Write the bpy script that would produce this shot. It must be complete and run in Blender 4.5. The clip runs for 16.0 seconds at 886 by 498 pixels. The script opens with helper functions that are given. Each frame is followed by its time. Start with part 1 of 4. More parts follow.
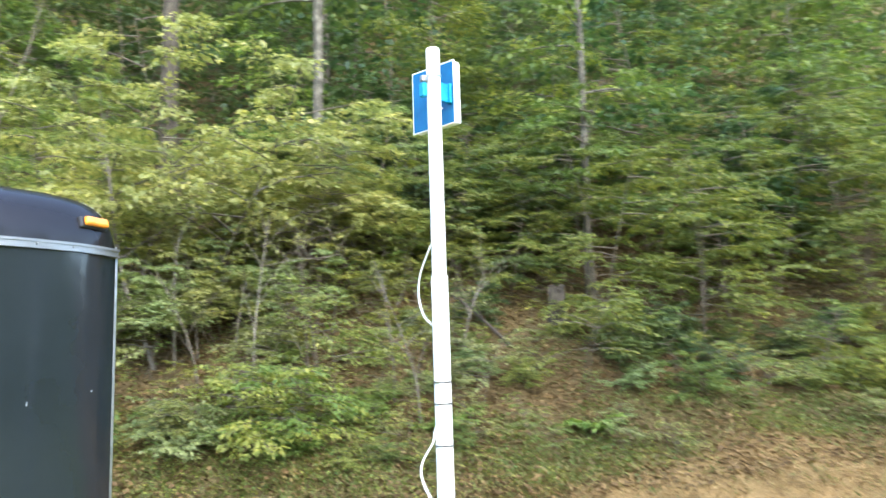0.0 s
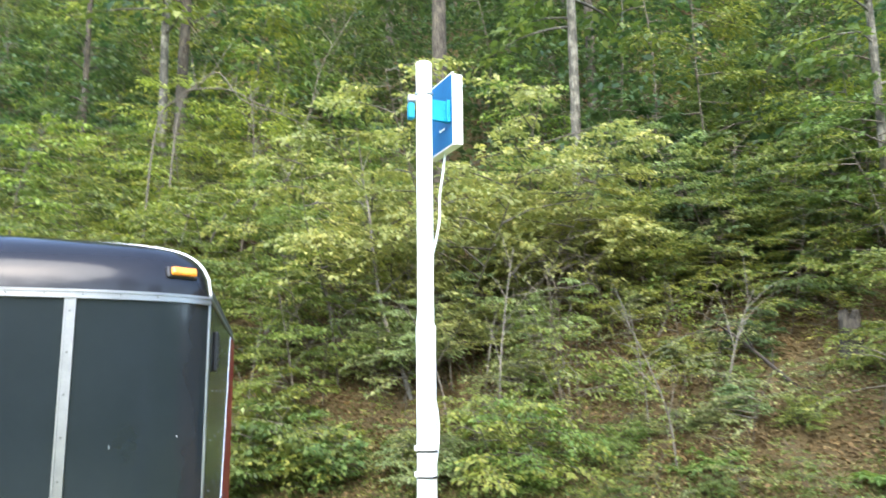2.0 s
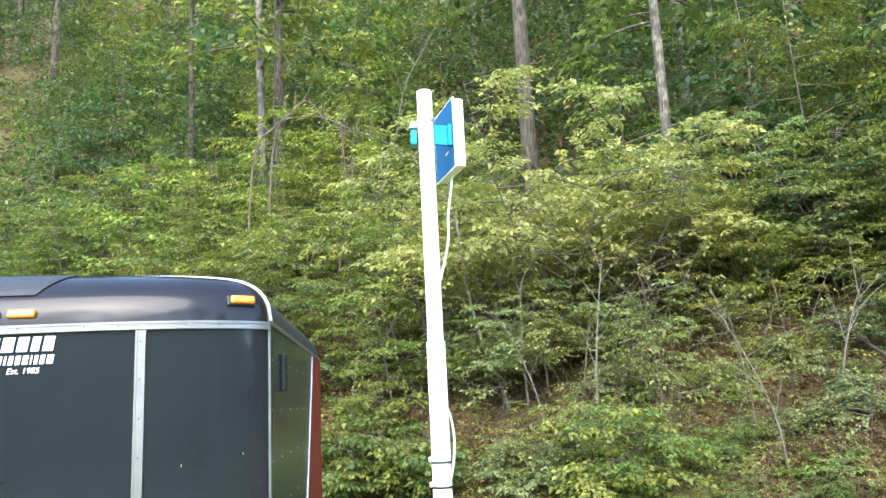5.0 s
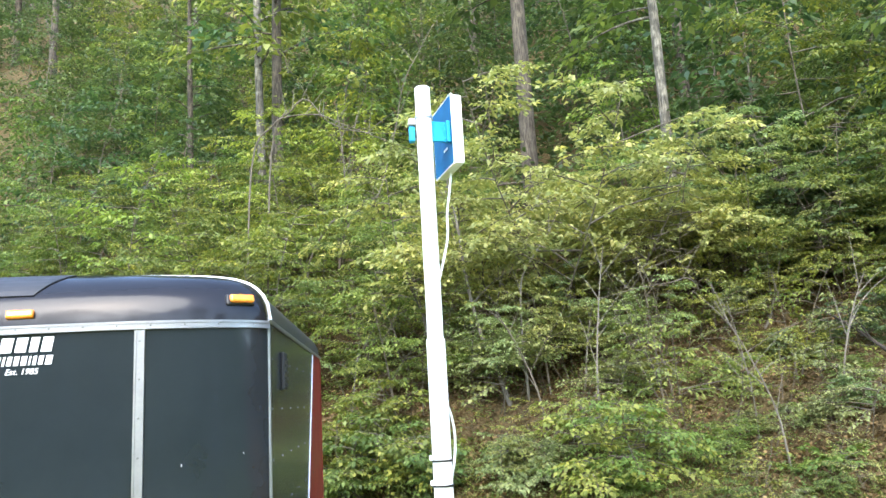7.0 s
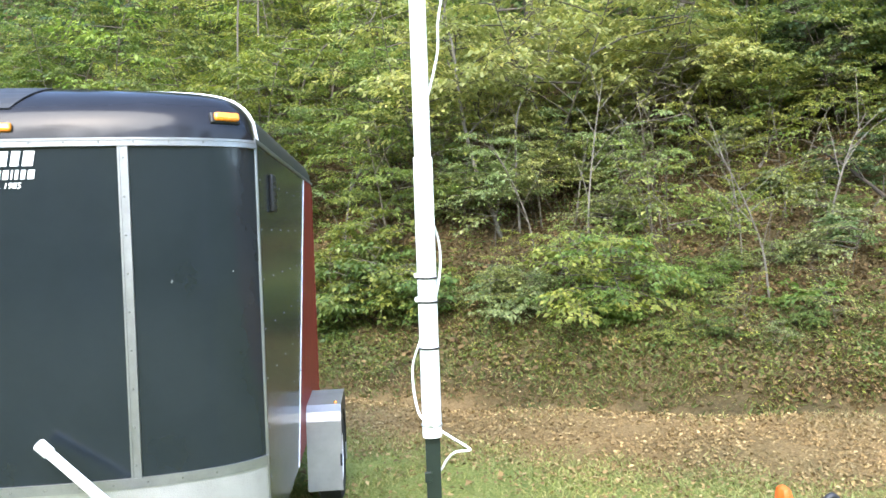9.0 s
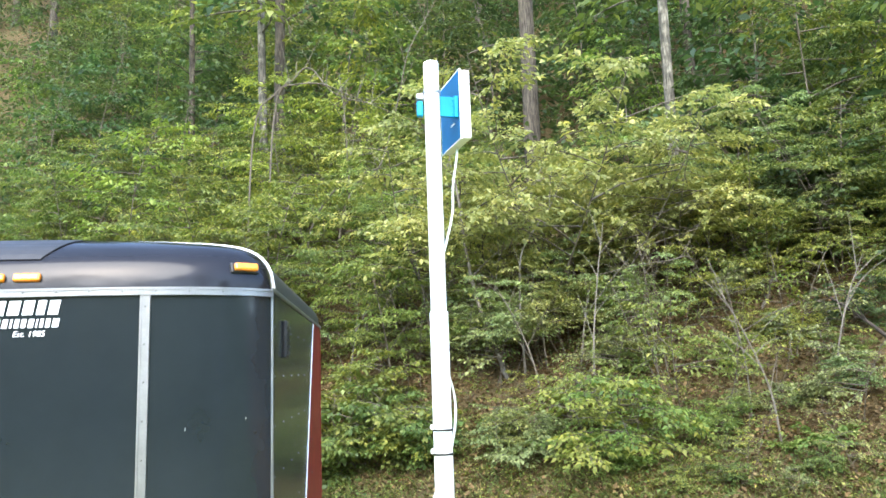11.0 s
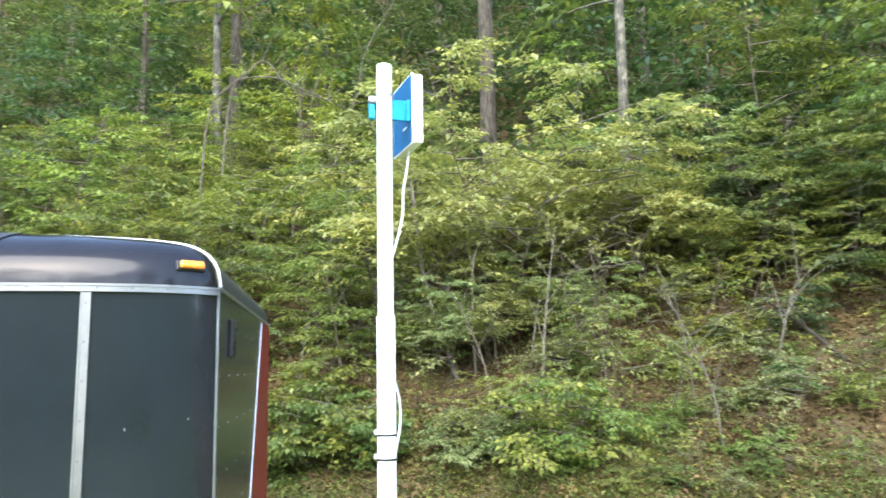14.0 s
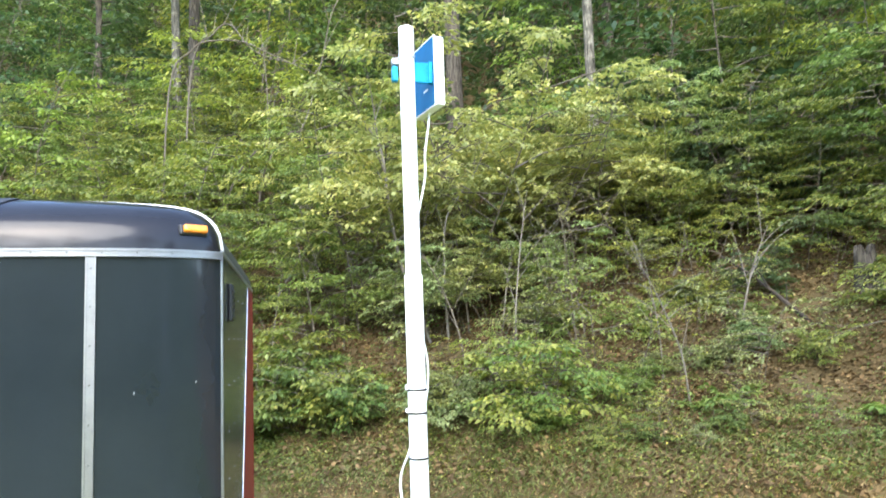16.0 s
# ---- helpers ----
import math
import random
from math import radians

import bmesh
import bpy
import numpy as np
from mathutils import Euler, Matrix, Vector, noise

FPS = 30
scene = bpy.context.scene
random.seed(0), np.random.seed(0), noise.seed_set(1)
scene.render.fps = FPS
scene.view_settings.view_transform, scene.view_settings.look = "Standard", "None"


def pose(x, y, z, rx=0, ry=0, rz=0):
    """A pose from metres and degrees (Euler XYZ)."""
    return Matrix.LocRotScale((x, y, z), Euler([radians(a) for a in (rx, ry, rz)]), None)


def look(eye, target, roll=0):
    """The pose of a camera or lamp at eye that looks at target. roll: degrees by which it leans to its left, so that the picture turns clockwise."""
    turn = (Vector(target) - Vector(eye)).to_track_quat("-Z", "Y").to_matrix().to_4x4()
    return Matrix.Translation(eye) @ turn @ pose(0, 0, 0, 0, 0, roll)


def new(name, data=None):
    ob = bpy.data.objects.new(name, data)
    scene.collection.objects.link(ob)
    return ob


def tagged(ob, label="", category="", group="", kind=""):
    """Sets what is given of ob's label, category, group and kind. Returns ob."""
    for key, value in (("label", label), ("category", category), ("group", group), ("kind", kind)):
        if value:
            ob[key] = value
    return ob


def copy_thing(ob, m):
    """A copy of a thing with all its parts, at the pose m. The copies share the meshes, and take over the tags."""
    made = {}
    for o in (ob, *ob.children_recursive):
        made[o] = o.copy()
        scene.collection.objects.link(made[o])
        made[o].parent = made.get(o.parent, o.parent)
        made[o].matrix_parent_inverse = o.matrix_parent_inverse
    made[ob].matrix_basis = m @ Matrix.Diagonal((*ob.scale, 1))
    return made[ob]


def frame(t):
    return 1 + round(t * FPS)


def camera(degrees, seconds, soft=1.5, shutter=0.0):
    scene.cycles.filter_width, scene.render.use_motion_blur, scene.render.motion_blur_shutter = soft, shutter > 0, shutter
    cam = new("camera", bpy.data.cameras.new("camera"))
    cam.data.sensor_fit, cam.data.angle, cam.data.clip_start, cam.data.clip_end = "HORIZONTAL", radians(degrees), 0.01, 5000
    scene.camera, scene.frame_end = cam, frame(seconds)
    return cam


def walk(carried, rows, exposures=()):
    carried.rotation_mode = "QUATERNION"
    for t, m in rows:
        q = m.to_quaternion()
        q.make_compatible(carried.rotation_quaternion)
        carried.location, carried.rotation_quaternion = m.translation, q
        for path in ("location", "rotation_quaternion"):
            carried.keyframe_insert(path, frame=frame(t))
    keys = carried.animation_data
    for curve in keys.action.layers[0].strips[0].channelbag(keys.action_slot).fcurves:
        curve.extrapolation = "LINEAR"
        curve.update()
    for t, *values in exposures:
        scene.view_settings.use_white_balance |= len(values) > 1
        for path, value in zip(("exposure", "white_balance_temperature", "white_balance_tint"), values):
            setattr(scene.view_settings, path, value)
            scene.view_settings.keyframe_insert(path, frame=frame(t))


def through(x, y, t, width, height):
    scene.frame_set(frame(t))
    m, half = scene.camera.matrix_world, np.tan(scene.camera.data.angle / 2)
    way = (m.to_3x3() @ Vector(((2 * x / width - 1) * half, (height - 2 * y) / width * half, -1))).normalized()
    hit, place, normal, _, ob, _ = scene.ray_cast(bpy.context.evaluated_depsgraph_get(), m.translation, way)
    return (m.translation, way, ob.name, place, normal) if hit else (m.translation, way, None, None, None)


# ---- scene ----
cam = camera(60.0, 16.0, soft=1.5, shutter=1.0)
PATH = [
    (0, (-1.214, -1.708, 1.651), (-0.057, -0.1, 1.924), -1.8),
    (0.5, (-0.913, -1.683, 1.681), (0.064, 0.037, 1.978), -0.6),
    (1, (-0.598, -1.745, 1.679), (0.077, 0.111, 1.993), -0.2),
    (1.5, (-0.422, -1.836, 1.71), (0.067, 0.079, 2.015), -0.2),
    (2, (-0.371, -1.765, 1.719), (0.079, 0.151, 2.076), -0.7),
    (2.5, (-0.269, -1.793, 1.72), (0.047, 0.145, 2.098), -1.3),
    (3, (-0.161, -1.839, 1.724), (0.066, 0.115, 2.089), -2.4),
    (3.5, (-0.138, -1.878, 1.726), (0.058, 0.076, 2.101), -2.5),
    (4, (-0.147, -1.887, 1.721), (0.041, 0.067, 2.107), -2.6),
    (6.5, (-0.138, -1.88, 1.719), (0.038, 0.074, 2.109), -3.2),
    (7, (-0.141, -1.875, 1.722), (0.038, 0.08, 2.104), -3.3),
    (7.5, (-0.136, -1.872, 1.72), (0.043, 0.085, 2.093), -3.3),
    (8, (-0.132, -1.848, 1.71), (0.059, 0.133, 1.912), -2.7),
    (8.5, (-0.122, -1.82, 1.689), (0.066, 0.171, 1.659), -2.5),
    (9, (-0.12, -1.821, 1.689), (0.056, 0.171, 1.642), -2.0),
    (9.5, (-0.133, -1.866, 1.714), (0.04, 0.116, 1.915), -2.2),
    (10, (-0.147, -1.888, 1.722), (0.025, 0.085, 2.001), -2.0),
    (12.5, (-0.16, -1.913, 1.717), (0.033, 0.044, 2.079), -1.8),
    (13, (-0.153, -1.891, 1.713), (0.069, 0.071, 2.03), -1.1),
    (13.5, (-0.139, -1.878, 1.708), (0.118, 0.082, 2.009), -1.2),
    (14, (-0.142, -1.903, 1.737), (0.154, 0.051, 2.042), -1.1),
    (14.5, (-0.246, -1.93, 1.735), (0.148, 0.01, 2.025), -2.1),
    (15, (-0.311, -1.927, 1.726), (0.124, 0.005, 2.001), -2.7),
    (15.5, (-0.32, -1.936, 1.728), (0.1, 0.003, 1.982), -2.1),
    (16, (-0.312, -1.919, 1.719), (0.085, 0.029, 1.934), -2.0),
]
walk(cam, [(t, look(eye, aim, roll)) for t, eye, aim, roll in PATH])

# ---- world and sun: bright overcast ----
world = bpy.data.worlds.new("overcast_sky")
scene.world = world
world.use_nodes = True
wn = world.node_tree.nodes
sky = wn.new("ShaderNodeTexSky")
sky.sky_type, sky.sun_disc = "NISHITA", False
sky.sun_elevation, sky.sun_rotation = radians(42), radians(195)
sky.air_density, sky.dust_density, sky.ozone_density = 1.0, 1.2, 1.5
world.node_tree.links.new(sky.outputs[0], wn["Background"].inputs[0])
wn["Background"].inputs[1].default_value = 0.15
sun = new("sun", bpy.data.lights.new("sun", "SUN"))
sun.data.energy, sun.data.angle, sun.data.color = 0.75, radians(50), (1.0, 0.98, 0.93)
sun.matrix_world = look((-4, -15, 14), (0, 0, 0))
scene.view_settings.exposure = 3.15


# ---- materials ----
def shader(name, rough=0.6, metal=0.0, spec=0.5, coat=0.0):
    m = bpy.data.materials.new(name)
    m.use_nodes = True
    b = m.node_tree.nodes["Principled BSDF"]
    b.inputs["Roughness"].default_value = rough
    b.inputs["Metallic"].default_value = metal
    b.inputs["Specular IOR Level"].default_value = spec
    b.inputs["Coat Weight"].default_value = coat
    b.inputs["Coat Roughness"].default_value = 0.08
    return m, m.node_tree.nodes, m.node_tree.links, b


def ramp_of(nodes, links, source, stops):
    r = nodes.new("ShaderNodeValToRGB")
    e = r.color_ramp.elements
    while len(e) < len(stops):
        e.new(0.5)
    for el, (p, c) in zip(e, stops):
        el.position, el.color = p, (*c, 1)
    links.new(source, r.inputs[0])
    return r.outputs[0]


def noise_of(nodes, links, scale, detail=4.0, rough=0.6):
    co = nodes.new("ShaderNodeTexCoord")
    n = nodes.new("ShaderNodeTexNoise")
    n.inputs["Scale"].default_value, n.inputs["Detail"].default_value, n.inputs["Roughness"].default_value = scale, detail, rough
    links.new(co.outputs["Object"], n.inputs["Vector"])
    return n.outputs["Fac"]


def mix_of(nodes, links, fac, a, b, kind="MIX"):
    m = nodes.new("ShaderNodeMix")
    m.data_type, m.blend_type = "RGBA", kind
    for key, v in (("Factor", fac), ("A", a), ("B", b)):
        sock = [s for s in m.inputs if s.name == key and (s.type == "RGBA" or key == "Factor" and s.type == "VALUE")][0]
        if isinstance(v, bpy.types.NodeSocket):
            links.new(v, sock)
        else:
            sock.default_value = (*v, 1) if isinstance(v, tuple) else v
    return [s for s in m.outputs if s.type == "RGBA"][0]


def bump_of(nodes, links, b, height, strength, distance):
    bp = nodes.new("ShaderNodeBump")
    bp.inputs["Strength"].default_value, bp.inputs["Distance"].default_value = strength, distance
    links.new(height, bp.inputs["Height"])
    links.new(bp.outputs[0], b.inputs["Normal"])


def surface(name, stops, scale, rough, metal=0.0, fine=0.0, bump=0.0, coat=0.0, spec=0.5):
    """Paint, metal, bark or stone: a coarse and a fine grain with a little relief."""
    m, n, l, b = shader(name, rough, metal, spec, coat)
    coarse = ramp_of(n, l, noise_of(n, l, scale), stops)
    grain = noise_of(n, l, fine or scale * 9, 3.0)
    l.new(mix_of(n, l, 0.25, coarse, ramp_of(n, l, grain, [(0.3, stops[0][1]), (0.7, stops[-1][1])])), b.inputs["Base Color"])
    if bump:
        bump_of(n, l, b, grain, bump, 0.01)
    return m


def leaf_material(name, stops, through=0.3, rough=0.5, by_tree=True):
    m, n, l, b = shader(name, rough, 0.0, 0.35)
    geo = n.new("ShaderNodeNewGeometry")
    info = n.new("ShaderNodeObjectInfo")
    col = ramp_of(n, l, geo.outputs["Random Per Island"], stops)
    patch = ramp_of(n, l, noise_of(n, l, 1.1, 2.0), [(0.35, (0.86, 0.90, 0.76)), (0.7, (1.13, 1.08, 0.86))])
    col = mix_of(n, l, 1.0, col, patch, "MULTIPLY")
    tree = ramp_of(n, l, info.outputs["Random"], [(0.0, (0.75, 0.95, 0.9)), (0.5, (1.0, 1.0, 1.0)), (1.0, (1.2, 1.1, 0.85))])
    if by_tree:
        col = mix_of(n, l, 1.0, col, tree, "MULTIPLY")
    l.new(col, b.inputs["Base Color"])
    t = n.new("ShaderNodeBsdfTranslucent")
    l.new(mix_of(n, l, 1.0, col, (1.1, 1.12, 0.65), "MULTIPLY"), t.inputs["Color"])
    mx = n.new("ShaderNodeMixShader")
    mx.inputs[0].default_value = through
    l.new(b.outputs[0], mx.inputs[1])
    l.new(t.outputs[0], mx.inputs[2])
    l.new(mx.outputs[0], n["Material Output"].inputs[0])
    return m


M_BLACK = surface("black_gloss_paint", [(0.3, (0.009, 0.013, 0.017)), (0.7, (0.013, 0.018, 0.023))], 3, 0.13, spec=0.5, fine=2.6, bump=0.4)
M_FLANK = surface("dulled_black_paint", [(0.3, (0.022, 0.025, 0.024)), (0.7, (0.042, 0.045, 0.043))], 4, 0.2, spec=0.3, fine=30, bump=0.05)
M_CAP = surface("black_gelcoat", [(0.3, (0.009, 0.009, 0.011)), (0.7, (0.014, 0.014, 0.017))], 4, 0.13, spec=0.27, bump=0.015)
M_ROOF = surface("dull_dark_roof_skin", [(0.3, (0.02, 0.022, 0.022)), (0.7, (0.035, 0.037, 0.036))], 6, 0.5)
M_DARK = surface("matt_black_plastic", [(0.3, (0.012, 0.012, 0.013)), (0.7, (0.025, 0.025, 0.026))], 20, 0.5)
M_RED = surface("weathered_red_paint", [(0.3, (0.16, 0.014, 0.011)), (0.7, (0.26, 0.030, 0.022))], 7, 0.45, bump=0.08, spec=0.22)
M_ALU = surface("brushed_aluminium_trim", [(0.3, (0.25, 0.255, 0.26)), (0.7, (0.36, 0.365, 0.37))], 9, 0.38, 0.85, fine=160, bump=0.06)
M_WHITE = surface("white_vinyl", [(0.3, (0.76, 0.76, 0.75)), (0.7, (0.83, 0.83, 0.82))], 9, 0.4)
M_PVC = surface("white_pvc", [(0.3, (0.78, 0.78, 0.77)), (0.7, (0.84, 0.84, 0.83))], 5, 0.35, fine=60)
M_CABLE = surface("white_cable_sheath", [(0.3, (0.70, 0.70, 0.68)), (0.7, (0.78, 0.78, 0.76))], 12, 0.4)
M_AMBER, _n, _l, _b = shader("amber_lens", 0.18, 0.0, 0.5, 0.5)
_l.new(ramp_of(_n, _l, noise_of(_n, _l, 60), [(0.3, (0.72, 0.20, 0.012)), (0.7, (0.85, 0.30, 0.02))]), _b.inputs["Base Color"])
M_BLUE = surface("blue_protective_film", [(0.3, (0.001, 0.075, 0.19)), (0.7, (0.003, 0.115, 0.27))], 14, 0.4, fine=80, spec=0.2)
M_CYAN = surface("light_blue_film_on_bracket", [(0.3, (0.003, 0.20, 0.38)), (0.7, (0.008, 0.27, 0.46))], 30, 0.45, spec=0.25)
M_GREEN = surface("dark_green_enamel", [(0.3, (0.004, 0.010, 0.007)), (0.7, (0.009, 0.018, 0.012))], 18, 0.45, bump=0.1)
M_ORANGE = surface("orange_plastic", [(0.3, (0.66, 0.095, 0.012)), (0.7, (0.76, 0.135, 0.02))], 10, 0.4)
M_RUBBER = surface("tyre_rubber", [(0.3, (0.012, 0.012, 0.012)), (0.7, (0.028, 0.027, 0.026))], 30, 0.75, bump=0.2)
M_TIE = surface("black_nylon_tie", [(0.3, (0.012, 0.012, 0.012)), (0.7, (0.022, 0.022, 0.022))], 60, 0.4)
M_STEEL = surface("galvanised_steel", [(0.3, (0.42, 0.43, 0.44)), (0.7, (0.60, 0.61, 0.62))], 30, 0.4, 0.9)

M_ZINC = surface("dull_zinc", [(0.3, (0.13, 0.13, 0.13)), (0.7, (0.24, 0.24, 0.24))], 40, 0.45, 0.7)

# checker plate: small raised lozenges
M_PLATE, _n, _l, _b = shader("diamond_plate", 0.36, 0.55)
_co = _n.new("ShaderNodeTexCoord")
_map = _n.new("ShaderNodeMapping")
_map.inputs["Rotation"].default_value = (radians(45), radians(45), radians(45))
_l.new(_co.outputs["Object"], _map.inputs[0])
_ck = _n.new("ShaderNodeTexVoronoi")
_ck.inputs["Scale"].default_value = 210
_l.new(_map.outputs[0], _ck.inputs["Vector"])
_l.new(ramp_of(_n, _l, noise_of(_n, _l, 5), [(0.3, (0.34, 0.34, 0.33)), (0.7, (0.46, 0.46, 0.45))]), _b.inputs["Base Color"])
bump_of(_n, _l, _b, _ck.outputs["Distance"], 0.4, 0.0025)

def ground_material():
    """Turf, a leaf-strewn track and forest floor, which run into one another along the foot of the bank."""
    m, n, l, b = shader("verge_track_and_forest_floor", 0.95, 0.0, 0.15)
    co = n.new("ShaderNodeTexCoord")
    along = n.new("ShaderNodeVectorMath")
    along.operation = "DOT_PRODUCT"
    along.inputs[1].default_value = (0.426, 0.905, 0)
    l.new(co.outputs["Object"], along.inputs[0])
    wob = n.new("ShaderNodeMath")
    wob.operation, wob.inputs[1].default_value = "MULTIPLY_ADD", 1.5
    l.new(noise_of(n, l, 0.9, 7.0, 0.65), wob.inputs[0])
    # the track's colour widens eastward, fitted to the camera's view; the bank stays straight
    sep, east, bend = n.new("ShaderNodeSeparateXYZ"), n.new("ShaderNodeMath"), n.new("ShaderNodeMath")
    l.new(co.outputs["Object"], sep.inputs[0])
    east.operation, east.inputs[1].default_value = "SUBTRACT", 3.0
    l.new(sep.outputs["X"], east.inputs[0])
    top = n.new("ShaderNodeClamp")
    top.inputs["Min"].default_value, top.inputs["Max"].default_value = 0.0, 4.5
    l.new(east.outputs[0], top.inputs["Value"])
    bend.operation, bend.inputs[1].default_value = "MULTIPLY_ADD", -0.28
    l.new(top.outputs[0], bend.inputs[0])
    l.new(along.outputs["Value"], bend.inputs[2])
    l.new(bend.outputs[0], wob.inputs[2])
    zone = n.new("ShaderNodeMapRange")
    zone.inputs["From Min"].default_value, zone.inputs["From Max"].default_value = 3.5, 8.5
    l.new(wob.outputs[0], zone.inputs["Value"])
    col = []
    for stops, scale in (([(0.3, (0.125, 0.165, 0.042)), (0.5, (0.20, 0.235, 0.068)), (0.7, (0.29, 0.27, 0.11))], 45),
                         ([(0.3, (0.12, 0.08, 0.031)), (0.5, (0.225, 0.15, 0.068)), (0.7, (0.34, 0.235, 0.118))], 40),
                         ([(0.3, (0.05, 0.037, 0.017)), (0.5, (0.085, 0.063, 0.029)), (0.7, (0.13, 0.095, 0.046))], 30)):
        col.append(ramp_of(n, l, noise_of(n, l, scale, 6.0, 0.7), stops))
    lawn = n.new("ShaderNodeVectorMath")
    lawn.operation = "DOT_PRODUCT"
    lawn.inputs[1].default_value = (0.5, 0.8, 0)
    l.new(co.outputs["Object"], lawn.inputs[0])
    frayed = n.new("ShaderNodeMath")
    frayed.operation, frayed.inputs[1].default_value = "MULTIPLY_ADD", 1.6
    l.new(noise_of(n, l, 2.2, 7.0, 0.7), frayed.inputs[0])
    l.new(lawn.outputs["Value"], frayed.inputs[2])
    edge = n.new("ShaderNodeMapRange")
    edge.inputs["From Min"].default_value, edge.inputs["From Max"].default_value = 2.5, 5.5
    l.new(frayed.outputs[0], edge.inputs["Value"])
    near = ramp_of(n, l, edge.outputs[0], [(0.44, (0, 0, 0)), (0.62, (1, 1, 1))])
    far = ramp_of(n, l, zone.outputs[0], [(0.54, (0, 0, 0)), (0.635, (1, 1, 1))])
    c = mix_of(n, l, far, mix_of(n, l, near, col[0], col[1]), col[2])
    big = ramp_of(n, l, noise_of(n, l, 0.5, 3.0), [(0.35, (0.75, 0.78, 0.7)), (0.7, (1.1, 1.05, 1.0))])
    l.new(mix_of(n, l, 1.0, c, big, "MULTIPLY"), b.inputs["Base Color"])
    bump_of(n, l, b, noise_of(n, l, 38, 6.0, 0.75), 0.8, 0.04)
    return m


M_GROUND = ground_material()
M_LITTER = leaf_material("dry_leaves", [(0.0, (0.11, 0.068, 0.026)), (0.35, (0.20, 0.128, 0.058)), (0.8, (0.30, 0.203, 0.10)), (1.0, (0.45, 0.335, 0.19))], 0.1, 0.8, False)
M_LITTER_RED = leaf_material("brown_forest_litter", [(0.0, (0.062, 0.037, 0.017)), (0.5, (0.11, 0.069, 0.032)), (0.92, (0.17, 0.112, 0.054)), (1.0, (0.30, 0.225, 0.12))], 0.1, 0.8, False)
M_GRASS = leaf_material("grass_blades", [(0.0, (0.15, 0.18, 0.055)), (0.5, (0.22, 0.25, 0.085)), (0.8, (0.31, 0.30, 0.13)), (1.0, (0.36, 0.31, 0.15))], 0.3, 0.6, False)
# Darker copy of the verge grass: the bank's shade is put into the colour.
M_BANKGRASS = leaf_material("shade_tinted_grass_blades", [(0.0, (0.07, 0.10, 0.028)), (0.5, (0.115, 0.145, 0.042)), (0.85, (0.17, 0.175, 0.062)), (1.0, (0.26, 0.21, 0.10))], 0.3, 0.6, False)
M_LEAF = leaf_material("mid_green_leaves", [(0.0, (0.078, 0.11, 0.038)), (0.4, (0.12, 0.155, 0.05)), (0.8, (0.17, 0.205, 0.065)), (1.0, (0.27, 0.28, 0.10))], 0.48)
M_LEAF_Y = leaf_material("yellow_green_leaves", [(0.0, (0.11, 0.145, 0.045)), (0.4, (0.17, 0.20, 0.062)), (0.8, (0.24, 0.265, 0.085)), (1.0, (0.36, 0.35, 0.12))], 0.5)
M_LEAF_D = leaf_material("deep_green_leaves", [(0.0, (0.038, 0.066, 0.036)), (0.5, (0.064, 0.103, 0.05)), (1.0, (0.115, 0.155, 0.072))], 0.48)
M_LEAF_F = leaf_material("fresh_green_leaves", [(0.0, (0.11, 0.15, 0.046)), (0.5, (0.175, 0.215, 0.064)), (1.0, (0.28, 0.30, 0.10))], 0.5)
M_LEAF_G = leaf_material("grey_green_leaves", [(0.0, (0.12, 0.145, 0.068)), (0.5, (0.185, 0.215, 0.10)), (1.0, (0.30, 0.32, 0.165))], 0.4)
M_LEAF_B = leaf_material("bright_yellow_green_leaves", [(0.0, (0.14, 0.19, 0.045)), (0.5, (0.21, 0.26, 0.065)), (1.0, (0.33, 0.36, 0.11))], 0.5)
def bark(name, dark, pale, patch):
    """Furrowed bark: grain drawn out up the trunk, with broad paler patches."""
    m, n, l, b = shader(name, 0.92, 0.0, 0.2)
    co, mp, tex = n.new("ShaderNodeTexCoord"), n.new("ShaderNodeMapping"), n.new("ShaderNodeTexNoise")
    mp.inputs["Scale"].default_value = (1, 1, 0.12)
    tex.inputs["Scale"].default_value, tex.inputs["Detail"].default_value = 34, 6
    l.new(co.outputs["Object"], mp.inputs[0])
    l.new(mp.outputs[0], tex.inputs["Vector"])
    furrow = ramp_of(n, l, tex.outputs["Fac"], [(0.36, dark), (0.64, pale)])
    broad = ramp_of(n, l, noise_of(n, l, 3.2, 5.0), [(0.45, (0.7, 0.7, 0.68)), (0.62, patch)])
    l.new(mix_of(n, l, 1.0, furrow, broad, "MULTIPLY"), b.inputs["Base Color"])
    bump_of(n, l, b, tex.outputs["Fac"], 0.9, 0.03)
    return m


M_BARK = bark("furrowed_grey_bark", (0.032, 0.027, 0.021), (0.12, 0.102, 0.08), (1.1, 1.08, 1.0))
M_BARK_PALE = bark("pale_lichen_bark", (0.05, 0.045, 0.036), (0.14, 0.13, 0.105), (1.8, 1.8, 1.7))
M_TWIG = surface("twig_bark", [(0.3, (0.055, 0.044, 0.030)), (0.7, (0.125, 0.105, 0.075))], 12, 0.9)


# ---- mesh helpers ----
def link_mesh(name, me, material, parent=None, label=""):
    me.materials.append(material)
    ob = new(name, me)
    if parent:
        ob.parent = parent
    if label:
        tagged(ob, label)
    return ob


def part(name, bm, material, parent=None, label="", smooth=False):
    bmesh.ops.recalc_face_normals(bm, faces=bm.faces)
    me = bpy.data.meshes.new(name)
    bm.to_mesh(me)
    bm.free()
    if smooth:
        me.shade_smooth()
        me.set_sharp_from_angle(angle=radians(38))
    return link_mesh(name, me, material, parent, label)


